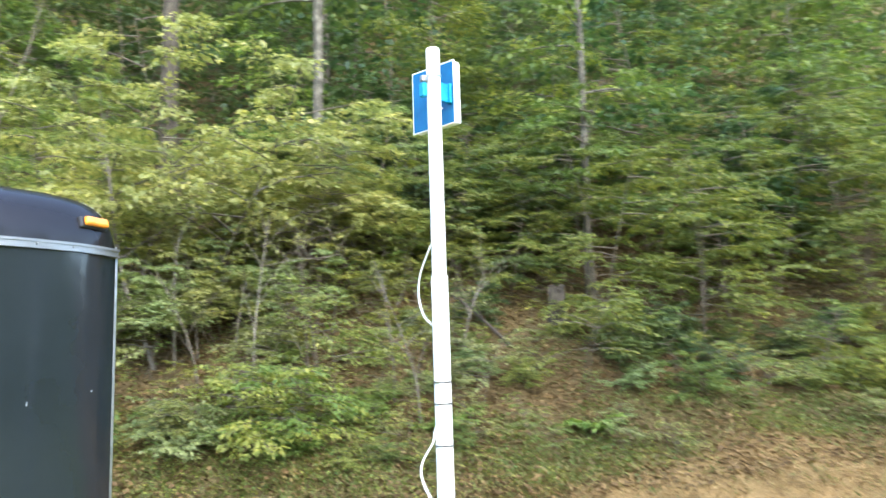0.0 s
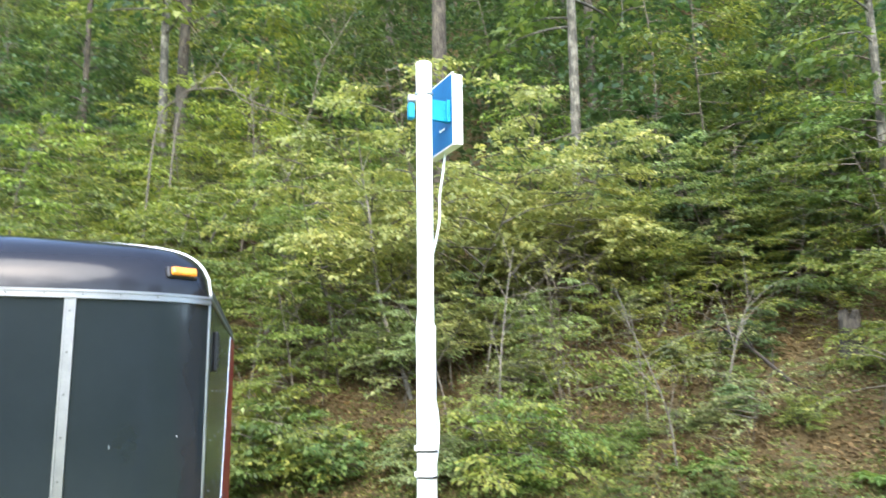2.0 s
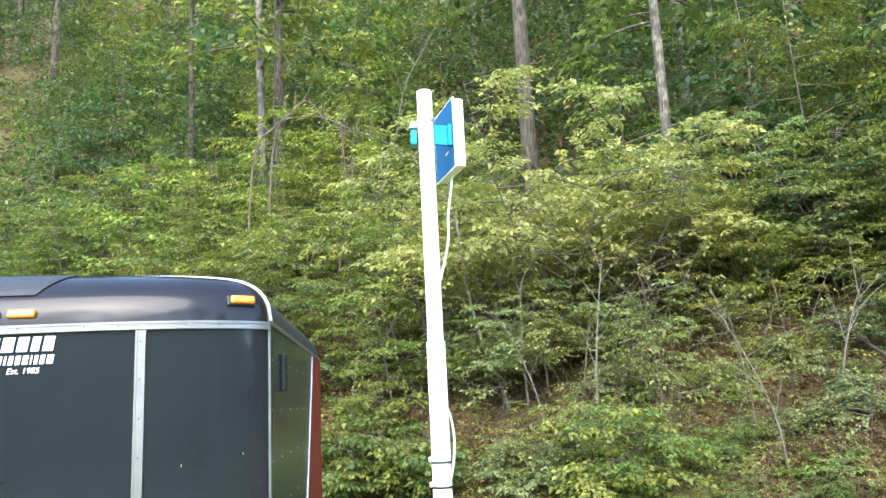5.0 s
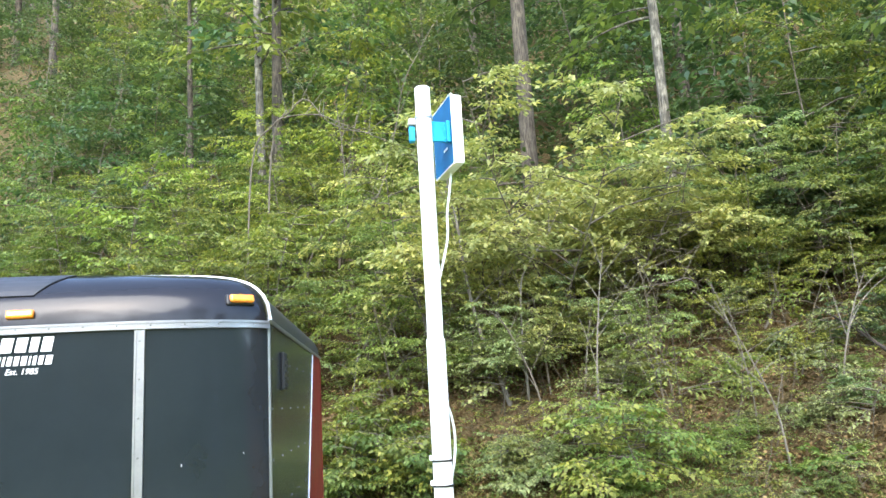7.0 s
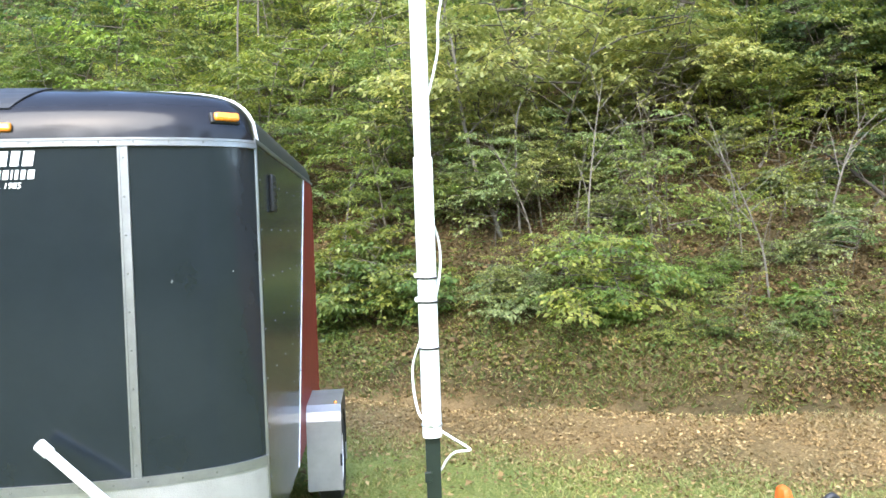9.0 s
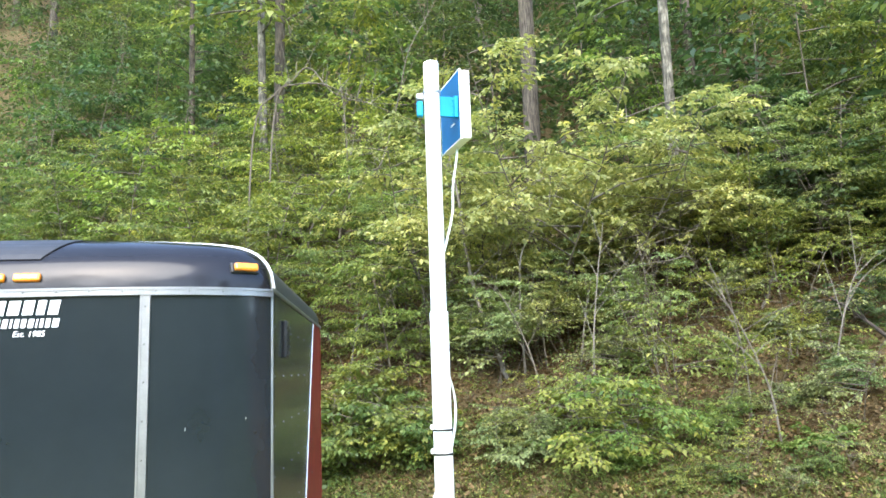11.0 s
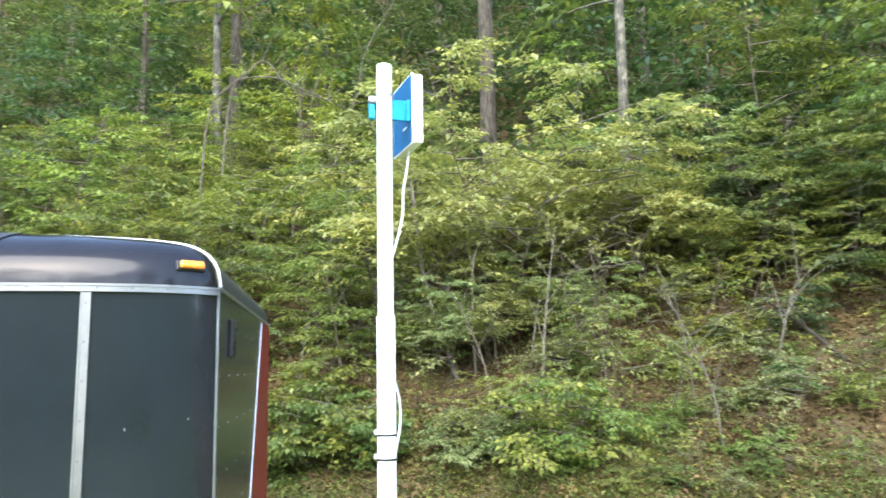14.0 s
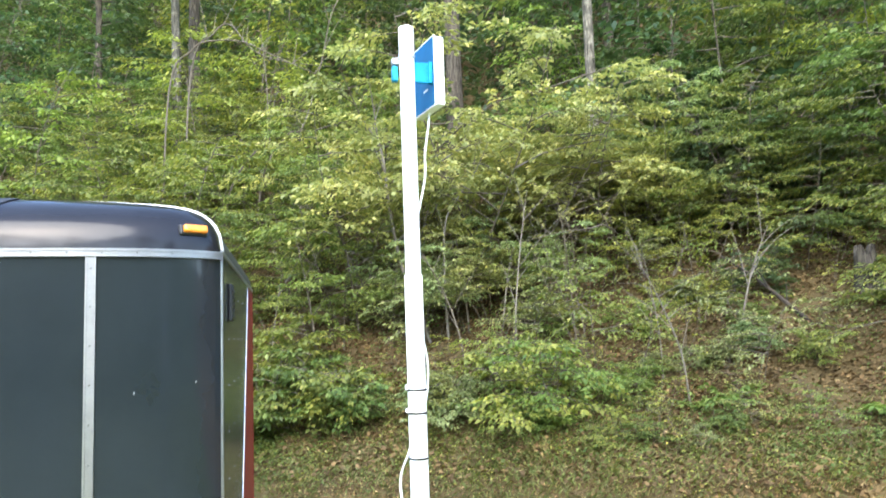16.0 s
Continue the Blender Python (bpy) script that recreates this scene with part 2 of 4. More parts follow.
def thing(name, label, category, at=(0, 0, 0), group="", kind=""):
    ob = new(name)
    ob.empty_display_size = 0.1
    ob.location = at
    return tagged(ob, label, category, group, kind)


def box(bm, lo, hi, bevel=0.0, m=None):
    b = bmesh.new()
    bmesh.ops.create_cube(b, size=1)
    c = [(a + d) / 2 for a, d in zip(lo, hi)]
    for v in b.verts:
        v.co = Vector([c[i] + v.co[i] * (hi[i] - lo[i]) for i in range(3)])
    if bevel:
        bmesh.ops.bevel(b, geom=b.edges[:], offset=bevel, segments=2, affect="EDGES", profile=0.5)
    if m is not None:
        b.transform(m)
    me = bpy.data.meshes.new("tmp")
    b.to_mesh(me)
    b.free()
    bm.from_mesh(me)
    bpy.data.meshes.remove(me)
    return bm


def sheet(bm, rows):
    """A skin over rows of points."""
    grid = [[bm.verts.new(p) for p in r] for r in rows]
    for a, b in zip(grid, grid[1:]):
        for i in range(len(a) - 1):
            bm.faces.new((a[i], a[i + 1], b[i + 1], b[i]))
    return grid


def solid(bm, rows, depth):
    """A skin over rows of points with a second skin behind it, shifted by depth, and closed rims."""
    back = [[Vector(p) + Vector(depth) for p in r] for r in rows]
    f, k = sheet(bm, rows), sheet(bm, back)
    rim = lambda g: g[0] + [r[-1] for r in g[1:]] + g[-1][-2::-1] + [r[0] for r in g[-2:0:-1]]
    a, b = rim(f), rim(k)
    for i in range(len(a)):
        j = (i + 1) % len(a)
        bm.faces.new((a[i], a[j], b[j], b[i]))
    return bm


def smooth_line(points, steps=8):
    """A rounded line through points."""
    p = [Vector(q) for q in points]
    p = [p[0] * 2 - p[1]] + p + [p[-1] * 2 - p[-2]]
    out = []
    for i in range(1, len(p) - 2):
        for k in range(steps):
            t = k / steps
            a, b, c, d = p[i - 1 : i + 3]
            out.append(0.5 * (2 * b + (c - a) * t + (2 * a - 5 * b + 4 * c - d) * t * t + (3 * b - a - 3 * c + d) * t**3))
    return out + [p[-2]]


def tube(bm, line, radius, sides=10, cap=True):
    line = [Vector(p) for p in line]
    rings, side = [], None
    for i, p in enumerate(line):
        d = (line[min(i + 1, len(line) - 1)] - line[max(i - 1, 0)]).normalized()
        if side is None:
            side = d.orthogonal().normalized()
        side = (side - d * side.dot(d)).normalized()
        up = d.cross(side)
        r = radius(i / (len(line) - 1)) if callable(radius) else radius
        rings.append([bm.verts.new(p + r * (side * math.cos(a) + up * math.sin(a))) for a in [k * math.tau / sides for k in range(sides)]])
    for a, b in zip(rings, rings[1:]):
        for k in range(sides):
            bm.faces.new((a[k], a[(k + 1) % sides], b[(k + 1) % sides], b[k]))
    if cap:
        bm.faces.new(rings[0][::-1])
        bm.faces.new(rings[-1])
    return bm


def ring(bm, centre, r_in, r_out, height, sides=24):
    """A flat band round an upright pipe."""
    cx, cy, cz = centre
    rows = []
    for r, z in ((r_in, 0), (r_out, 0), (r_out, height), (r_in, height), (r_in, 0)):
        rows.append([(cx + r * math.cos(k * math.tau / sides), cy + r * math.sin(k * math.tau / sides), cz + z) for k in range(sides + 1)])
    sheet(bm, rows)
    bmesh.ops.remove_doubles(bm, verts=bm.verts, dist=1e-6)
    return bm


def quick_mesh(name, verts, faces):
    """A mesh from arrays of points and of four-cornered faces."""
    me = bpy.data.meshes.new(name)
    n, f = len(verts), len(faces)
    me.vertices.add(n)
    me.vertices.foreach_set("co", np.asarray(verts, np.float32).ravel())
    me.loops.add(4 * f)
    me.loops.foreach_set("vertex_index", np.asarray(faces, np.int32).ravel())
    me.polygons.add(f)
    me.polygons.foreach_set("loop_start", np.arange(0, 4 * f, 4, dtype=np.int32))
    me.update(calc_edges=True)
    return me


def unit(v):
    return v / (np.linalg.norm(v, axis=-1, keepdims=True) + 1e-9)


def leaf_arrays(base, ahead, up, length, width, fold=0.18):
    """Folded lozenge leaves: base points, directions, rough upward normals, sizes."""
    ahead = unit(ahead)
    side = unit(np.cross(ahead, up))
    up = np.cross(side, ahead)
    L, W = length[:, None], width[:, None]
    mid = base + ahead * L * 0.45
    v = np.stack([base, mid + side * W * 0.5 + up * W * fold, base + ahead * L - up * L * 0.12, mid - side * W * 0.5 + up * W * fold], 1)
    f = np.arange(4 * len(base)).reshape(-1, 4)
    return v.reshape(-1, 3), f


def tubes_arrays(lines, radii, sides=4):
    """Thin tapered tubes: lines (n, k, 3), radii (n, k)."""
    lines, radii = np.asarray(lines), np.asarray(radii)
    n, k, _ = lines.shape
    d = np.gradient(lines, axis=1)
    d = unit(d)
    ref = np.where(np.abs(d[..., 2:3]) > 0.9, np.array([1.0, 0, 0]), np.array([0, 0, 1.0]))
    s = unit(np.cross(d, ref))
    u = np.cross(s, d)
    a = np.arange(sides) * math.tau / sides
    v = lines[:, :, None] + radii[:, :, None, None] * (s[:, :, None] * np.cos(a)[None, None, :, None] + u[:, :, None] * np.sin(a)[None, None, :, None])
    i = np.arange(n * k * sides).reshape(n, k, sides)
    nx = np.roll(i, -1, axis=2)
    f = np.stack([i[:, :-1], nx[:, :-1], nx[:, 1:], i[:, 1:]], -1).reshape(-1, 4)
    return v.reshape(-1, 3), f


def merged(*pairs):
    vs, fs, o = [], [], 0
    for v, f in pairs:
        vs.append(v), fs.append(f + o)
        o += len(v)
    return np.concatenate(vs), np.concatenate(fs)


# ---- the lie of the land ----
FOOT_N = (0.426, 0.905)


def rise(x, y):
    """Height of the ground: level turf and track, a shallow ditch, then a wooded bank."""
    s = x * FOOT_N[0] + y * FOOT_N[1] - 5.62
    s = s + 0.18 * np.sin(x * 0.9 + 1.0) + 0.08 * np.sin(x * 2.7)
    h = -0.22 * np.exp(-(((s - 0.16) / 0.26) ** 2))
    # The last term is an unseen slope behind the camera, added for reflections.
    h = h + 0.34 * np.clip(s, 0, 1.5) + 0.52 * np.clip(s - 1.5, 0, 3.0) + 0.68 * np.clip(s - 4.5, 0, 7.5) + 0.95 * np.clip(s - 12, 0, 60) + 0.45 * np.clip(-16 - y, 0, 30)
    rough = np.clip(s, 0, 2.0) / 2.0
    h = h + rough * (0.10 * np.sin(x * 1.3 + y * 0.7) + 0.06 * np.sin(x * 2.9 - y * 2.1) + 0.25 * np.sin(x * 0.31 + 2) * np.clip(s / 8, 0, 1))
    return h + 0.22 * np.clip(-x - 6, 0, 40) * np.clip((s - 6) / 10, 0, 1) + 0.012 * np.sin(x * 3.1 + 0.4) * np.sin(y * 2.3)


def land():
    """One sheet, finer near the trailer."""
    def ticks(a, b, near, step):
        t = [0.0]
        while t[-1] < b:
            t.append(t[-1] + step * max(1.0, (t[-1] - near) * 0.12 + 1))
        u = [0.0]
        while u[-1] > a:
            u.append(u[-1] - step * max(1.0, (-u[-1] - near) * 0.12 + 1))
        return np.array(sorted(set(t + u)))
    xs, ys = ticks(-400, 400, 7, 0.28), ticks(-500, 420, 11, 0.25)
    gx, gy = np.meshgrid(xs, ys)
    rng = np.random.default_rng(4)
    gz = rise(gx, gy) + rng.normal(0, 0.012, gx.shape) * (np.hypot(gx, gy) < 30)
    v = np.stack([gx, gy, gz], -1).reshape(-1, 3)
    i = np.arange(gx.size).reshape(gx.shape)
    f = np.stack([i[:-1, :-1], i[:-1, 1:], i[1:, 1:], i[1:, :-1]], -1).reshape(-1, 4)
    me = quick_mesh("ground", v, f)
    me.materials.append(M_GROUND)
    me.shade_smooth()
    return tagged(new("ground", me), "grass verge, leaf-strewn earth track and wooded bank", "ground", kind="structure")


land()

# ---- enclosed cargo trailer ----
XC, HW = -1.54, 0.967
Z_BOT, Z_TRIM, Y_ARCH, Y_REAR = 0.835, 2.045, 1.285, 3.90
trailer = thing("cargo_trailer", "black enclosed cargo trailer with aluminium trim and red rear flank", "trailer", (XC, 2.5, 0))


def local(p):
    return (p[0] - XC, p[1] - 2.5, p[2])


def nose_y(u):
    return 0.985 + 0.17 * abs(u) ** 3.2 + 0.05 * abs(u) ** 14


def arch_z(u):
    return 2.07 + 0.212 * math.sqrt(max(0.0, 1 - abs(u) ** 15)) * (1 - 0.2 * u * u)


US = [math.copysign(1 - (1 - abs(k / 28)) ** 1.35, k) for k in range(-28, 29)]


def nose_band(z0, z1, out, thick, us=US):
    """A band of the rounded front between two heights, proud of the skin by out."""
    bm = bmesh.new()
    rows = [[local((XC + (HW + out * abs(u) ** 8) * u, nose_y(u) - out, z)) for u in us] for z in (z0, z1)]
    return solid(bm, rows, (0, thick, 0))


part("front_panel", nose_band(Z_BOT, Z_TRIM - 0.01, 0.0, 0.02), M_BLACK, trailer, "glossy black curved front skin", True)
part("front_top_trim", nose_band(Z_TRIM - 0.013, Z_TRIM + 0.017, 0.008, 0.02), M_ALU, trailer, "pale aluminium band with screws", True)
part("trim_ridge", nose_band(Z_TRIM - 0.013, Z_TRIM - 0.006, 0.0115, 0.01), M_ALU, trailer, "raised lower edge of the trim", True)
part("trim_ridge", nose_band(Z_TRIM + 0.008, Z_TRIM + 0.0165, 0.0115, 0.01), M_ALU, trailer, "raised upper edge of the trim", True)
part("front_bottom_trim", nose_band(Z_BOT - 0.03, Z_BOT + 0.006, 0.009, 0.02), M_ALU, trailer, "pale aluminium band with screws", True)
part("stone_guard", nose_band(0.42, Z_BOT - 0.028, 0.004, 0.02), M_PLATE, trailer, "aluminium diamond plate", True)
for u in (-0.556, 0.556):
    w = 0.0175 / HW
    strip = part("seam_strip", nose_band(Z_BOT + 0.004, Z_TRIM - 0.012, 0.006, 0.015, [u - w, u - w * 0.4, u + w * 0.4, u + w]), M_ALU, trailer, "upright aluminium strip with screws")
    for d in (-0.8, 0.8):
        ridge = [u + w * (d + q) for q in (-0.2, -0.07, 0.07, 0.2)]
        part("strip_ridge", nose_band(Z_BOT + 0.004, Z_TRIM - 0.012, 0.0095, 0.006, ridge), M_ALU, strip)

# moulded nose cap between the top trim and the roof arch
rows = []
for k in range(13):
    a = k / 12 * math.pi / 2
    rows.append([local((XC + HW * u, Y_ARCH - (Y_ARCH - nose_y(u)) * math.cos(a) ** 0.8, Z_TRIM + 0.015 + (arch_z(u) - Z_TRIM - 0.015) * math.sin(a))) for u in US])
bm = bmesh.new()
sheet(bm, rows)
nose_cap = part("nose_cap", bm, M_CAP, trailer, "moulded glossy black nose cap", True)
# shallow recess panel in the middle of the cap
rows = []
for k in range(7):
    a = (0.34 + 0.44 * k / 6) * math.pi / 2
    half = 0.16 + 0.10 * (k / 6)
    us = [half * j / 8 for j in range(-8, 9)]
    rows.append([local((XC + HW * u, Y_ARCH - (Y_ARCH - nose_y(u)) * math.cos(a) ** 0.8 - 0.004, Z_TRIM + 0.017 + (arch_z(u) - Z_TRIM - 0.015) * math.sin(a) + 0.001)) for u in us])
bm = bmesh.new()
solid(bm, rows, (0, 0.012, -0.006))
part("recess_panel", bm, M_DARK, nose_cap, "dark raised centre panel")
bm = bmesh.new()
tube(bm, [local((XC + HW * u * 1.002, Y_ARCH, arch_z(u) + 0.002)) for u in US], 0.0068, 8)
part("arch_bead", bm, M_WHITE, nose_cap, "white edge bead", True)

# roof skin behind the cap
rows = [[local((XC + HW * u, y, arch_z(u) - 0.004)) for u in US] for y in (Y_ARCH - 0.01, 2.1, 3.0, Y_REAR - 0.04)]
rows.append([local((XC + HW * u * 0.985, Y_REAR, arch_z(u) - 0.03)) for u in US])
bm = bmesh.new()
sheet(bm, rows)
part("roof", bm, M_ROOF, trailer, "dark rounded roof", True)

bm = bmesh.new()
sheet(bm, [[local((XC + HW * u * 0.985, Y_REAR, arch_z(u) - 0.03)) for u in US], [local((XC + HW * u * 0.985, Y_REAR + 0.005, 2.03)) for u in US]])
part("roof_end", bm, M_CAP, trailer, "dark end cap under the roof")

# flanks: black in front, red behind a slanted white stripe
Y_SIDE = nose_y(1.0) + 0.012
XR = XC + HW


def slant(z):
    return 2.56 + (z - 0.79) * 0.57


for sx in (1, -1):
    x = XC + sx * HW
    zs = (0.44, 0.8, 1.2, 1.6, Z_TRIM + 0.03)
    for name, ya, yb, mat, label in (("flank_panel", lambda z: Y_SIDE, lambda z: slant(z), M_FLANK, "dulled black side skin"), ("rear_flank_panel", lambda z: slant(z), lambda z: Y_REAR, M_RED, "weathered red side skin")):
        bm = bmesh.new()
        solid(bm, [[local((x, ya(z) + (yb(z) - ya(z)) * k / 4, z)) for k in range(5)] for z in zs], (-sx * 0.02, 0, 0))
        part(name, bm, mat, trailer, label)
    bm = bmesh.new()
    solid(bm, [[local((x + sx * 0.004, slant(z) + d, z)) for d in (-0.01, 0.01)] for z in zs], (-sx * 0.006, 0, 0))
    part("pinstripe", bm, M_WHITE, trailer, "slanted white stripe")
    bm = bmesh.new()
    box(bm, local((min(x, x + sx * 0.008), Y_SIDE, Z_TRIM + 0.012)), local((max(x, x + sx * 0.008), Y_REAR, Z_TRIM + 0.03)), 0.003)
    part("side_top_trim", bm, M_ALU, trailer, "aluminium rail")
    bm = bmesh.new()
    tube(bm, [local((x + sx * 0.002, Y_SIDE - 0.002, 0.43)), local((x + sx * 0.002, Y_SIDE - 0.002, 1.2)), local((x + sx * 0.002, Y_SIDE - 0.002, Z_TRIM + 0.012))], 0.009, 8)
    part("corner_bead", bm, M_ALU, trailer, "thin bright corner bead", True)
    bm = bmesh.new()
    box(bm, local((x - 0.022 if sx > 0 else x - 0.003, Y_REAR - 0.03, 0.43)), local((x + 0.003 if sx > 0 else x + 0.022, Y_REAR + 0.02, Z_TRIM + 0.002)), 0.004)
    part("rear_post", bm, M_RED, trailer, "weathered red rear corner post")
bm = bmesh.new()
box(bm, local((XC - HW + 0.022, Y_REAR - 0.02, 0.45)), local((XR - 0.022, Y_REAR + 0.01, 2.04)))
part("rear_door", bm, M_RED, trailer, "red rear door")
bm = bmesh.new()
box(bm, local((XC - HW + 0.03, 1.1, 0.38)), local((XR - 0.03, Y_REAR, 0.44)))
part("underframe", bm, M_DARK, trailer, "dark steel floor frame")
bm = bmesh.new()
box(bm, local((XR, 1.60, 1.80)), local((XR + 0.018, 1.70, 1.965)), 0.006)
for k in range(5):
    box(bm, local((XR + 0.016, 1.612, 1.815 + k * 0.028)), local((XR + 0.023, 1.688, 1.829 + k * 0.028)), 0.002)
part("side_vent", bm, M_DARK, trailer, "small black louvred vent")

# screws on trim and side studs
bm = bmesh.new()
bmesh.ops.create_uvsphere(bm, u_segments=8, v_segments=4, radius=0.0042)
SCREW = bpy.data.meshes.new("screw")
bm.to_mesh(SCREW)
bm.free()
SCREW.materials.append(M_ZINC)


def screw(p, name="screw"):
    o = new(name, SCREW)
    o.parent = trailer
    o.location = local(p)


for k in range(-8, 9):
    u = k / 8.4
    screw((XC + HW * u, nose_y(u) - 0.0085, Z_TRIM + 0.002))
    screw((XC + HW * u, nose_y(u) - 0.0095, Z_BOT - 0.012))
for u in (-0.556, 0.556):
    for k in range(9):
        screw((XC + HW * u, nose_y(u) - 0.0065, Z_BOT + 0.05 + k * 0.138))
for y in (1.32, 1.62, 1.95, 2.28, 2.62, 3.1):
    for k in range(7):
        screw((XR + 0.001, y, 0.72 + k * 0.2))


def marker_lamp(x, z, lean):
    """Amber clearance lamp on a dark base, on the nose cap."""
    u = (x - XC) / HW
    turn = math.copysign(math.degrees(math.atan((0.17 * 3.2 * abs(u) ** 2.2 + 0.05 * 14 * abs(u) ** 13) / HW)), u)
    m = Matrix.Translation(local((x, nose_y(u) + 0.014, z))) @ pose(0, 0, 0, lean, 0, turn)
    bm = box(bmesh.new(), (-0.058, -0.008, -0.021), (0.058, 0.03, 0.021), 0.006, m)
    base = part("marker_lamp", bm, M_DARK, trailer, "amber marker lamp in a black base")
    bm = box(bmesh.new(), (-0.048, -0.028, -0.016), (0.048, -0.006, 0.016), 0.008, m)
    part("lens", bm, M_AMBER, base, "amber ribbed lens")


for dx in (-0.125, 0.0, 0.125):
    marker_lamp(XC + dx, 2.098, -18)
for sx in (1, -1):
    marker_lamp(XC + sx * 0.875, 2.140, -14)

# maker's mark: plain white shapes in three lines
mark = part("maker_mark", box(bmesh.new(), local((-1.66, nose_y(0.2) - 0.006, 1.895)), local((-1.635, nose_y(0.2) - 0.001, 1.9))), M_WHITE, trailer, "white vinyl maker's mark in slanted blocks")


def mark_blocks(x1, z0, height, widths, gap):
    x = x1
    for w in widths:
        bm = bmesh.new()
        u = (x - XC) / HW
        y = nose_y(u) - 0.004
        lean = 0.18 * height
        solid(bm, [[local((x - w, y, z0)), local((x, y, z0))], [local((x - w + lean, y, z0 + height)), local((x + lean, y, z0 + height))]], (0, 0.003, 0))
        x -= w + gap
        part("mark_block", bm, M_WHITE, mark)


mark_blocks(-1.302, 1.967, 0.052, [0.036, 0.028, 0.037, 0.040, 0.028, 0.026], 0.012)
mark_blocks(-1.300, 1.921, 0.032, [0.022, 0.015, 0.011, 0.005, 0.018, 0.016, 0.015, 0.007, 0.018, 0.018, 0.018], 0.0085)
year = bpy.data.curves.new("founding_year", "FONT")
year.body, year.size, year.shear, year.extrude, year.align_x = "Est. 1985", 0.030, 0.25, 0.0008, "RIGHT"
year.materials.append(M_WHITE)
year_text = new("founding_year", year)
year_text.parent = trailer
year_text.matrix_basis = Matrix.Translation(local((-1.345, nose_y(0.2) - 0.0015, 1.889))) @ pose(0, 0, 0, 90, 0, 2)
tagged(year_text, "small white slanted lettering")

# wheel arch on the visible flank, and its wheel
def fender(sx):
    x0, x1 = (XR + 0.002, XR + 0.21) if sx > 0 else (XC - HW - 0.21, XC - HW - 0.002)
    prof = [(2.800, 0.16), (2.812, 0.57), (2.830, 0.625), (2.880, 0.658), (3.33, 0.658), (3.39, 0.625), (3.425, 0.57), (3.44, 0.16)]
    bm = bmesh.new()
    solid(bm, [[local((x, y, z)) for y, z in prof] for x in (x0, x1)], (0, 0, -0.006))
    top = part("fender", bm, M_PLATE, trailer, "aluminium diamond plate wheel arch")
    xs = x1 - 0.012 if sx > 0 else x0
    bm = bmesh.new()
    arch = [(3.12 + 0.29 * math.cos(a), 0.28 + 0.29 * math.sin(a)) for a in [math.pi - k * math.pi / 14 for k in range(15)]]
    outer = [(2.803, 0.30)] + [(2.815, 0.57), (2.834, 0.62), (2.88, 0.651)] + [(2.93 + 0.055 * k, 0.652) for k in range(8)] + [(3.385, 0.62), (3.422, 0.57), (3.435, 0.30)]
    solid(bm, [[local((xs, y, z)) for y, z in arch], [local((xs, y, z)) for y, z in outer]], (0.012, 0, 0))
    part("skirt", bm, M_DARK, top, "dark outer edge")
    if sx > 0:
        part("side_light", box(bmesh.new(), local((XR + 0.165, 2.90, 0.652)), local((XR + 0.185, 2.92, 0.672)), 0.005), M_AMBER, top, "small amber lamp")
    cx = (x0 + x1) / 2 + 0.02 * sx
    bm = bmesh.new()
    rows = []
    for r, dx in ((0.16, -0.07), (0.235, -0.078), (0.267, -0.062), (0.275, 0.0), (0.267, 0.062), (0.235, 0.078), (0.16, 0.07)):
        rows.append([local((cx + dx, 3.12 + r * math.cos(k * math.tau / 32), 0.275 + r * math.sin(k * math.tau / 32))) for k in range(33)])
    sheet(bm, rows)
    wheel = part("wheel", bm, M_RUBBER, trailer, "black trailer tyre", True)
    bm = bmesh.new()
    rows = []
    for r, dx in ((0.01, 0.03), (0.06, 0.03), (0.07, 0.0), (0.13, 0.01), (0.155, 0.06), (0.162, 0.068)):
        rows.append([local((cx + sx * dx, 3.12 + r * math.cos(k * math.tau / 24), 0.275 + r * math.sin(k * math.tau / 24))) for k in range(25)])
    sheet(bm, rows)
    part("rim", bm, M_WHITE, wheel, "white steel rim", True)


fender(1)
fender(-1)

# ---- antenna pole ----
pole = thing("antenna_pole", "white plastic pipe pole slipped over a green steel post", "pole")
bm = bmesh.new()
box(bm, (-0.0175, 0.000, -0.4), (0.0175, 0.004, 1.45))
box(bm, (-0.002, 0.004, -0.4), (0.002, 0.032, 1.45))
post = part("post", bm, M_GREEN, pole, "dark green studded steel fence post")
for k in range(14):
    part("stud", box(bmesh.new(), (-0.0215, -0.007, 0.18 + k * 0.07), (-0.004, 0.001, 0.205 + k * 0.07), 0.002), M_GREEN, post)


def pipe(name, z0, z1, r, wall, lean=(0.0, 0.0)):
    bm = bmesh.new()
    rows = []
    for rr, z in ((r - wall, z0), (r - 0.001, z0), (r, z0 + 0.001), (r, (z0 + z1) / 2), (r, z1 - 0.002), (r - 0.001, z1), (r - wall, z1), (r - wall, z0)):
        rows.append([(rr * math.cos(k * math.tau / 32) + lean[0] * (z - z0), rr * math.sin(k * math.tau / 32) + lean[1] * (z - z0), z) for k in range(33)])
    sheet(bm, rows)
    bmesh.ops.remove_doubles(bm, verts=bm.verts, dist=1e-6)
    return part(name, bm, M_PVC, pole, "white plastic pipe", True)


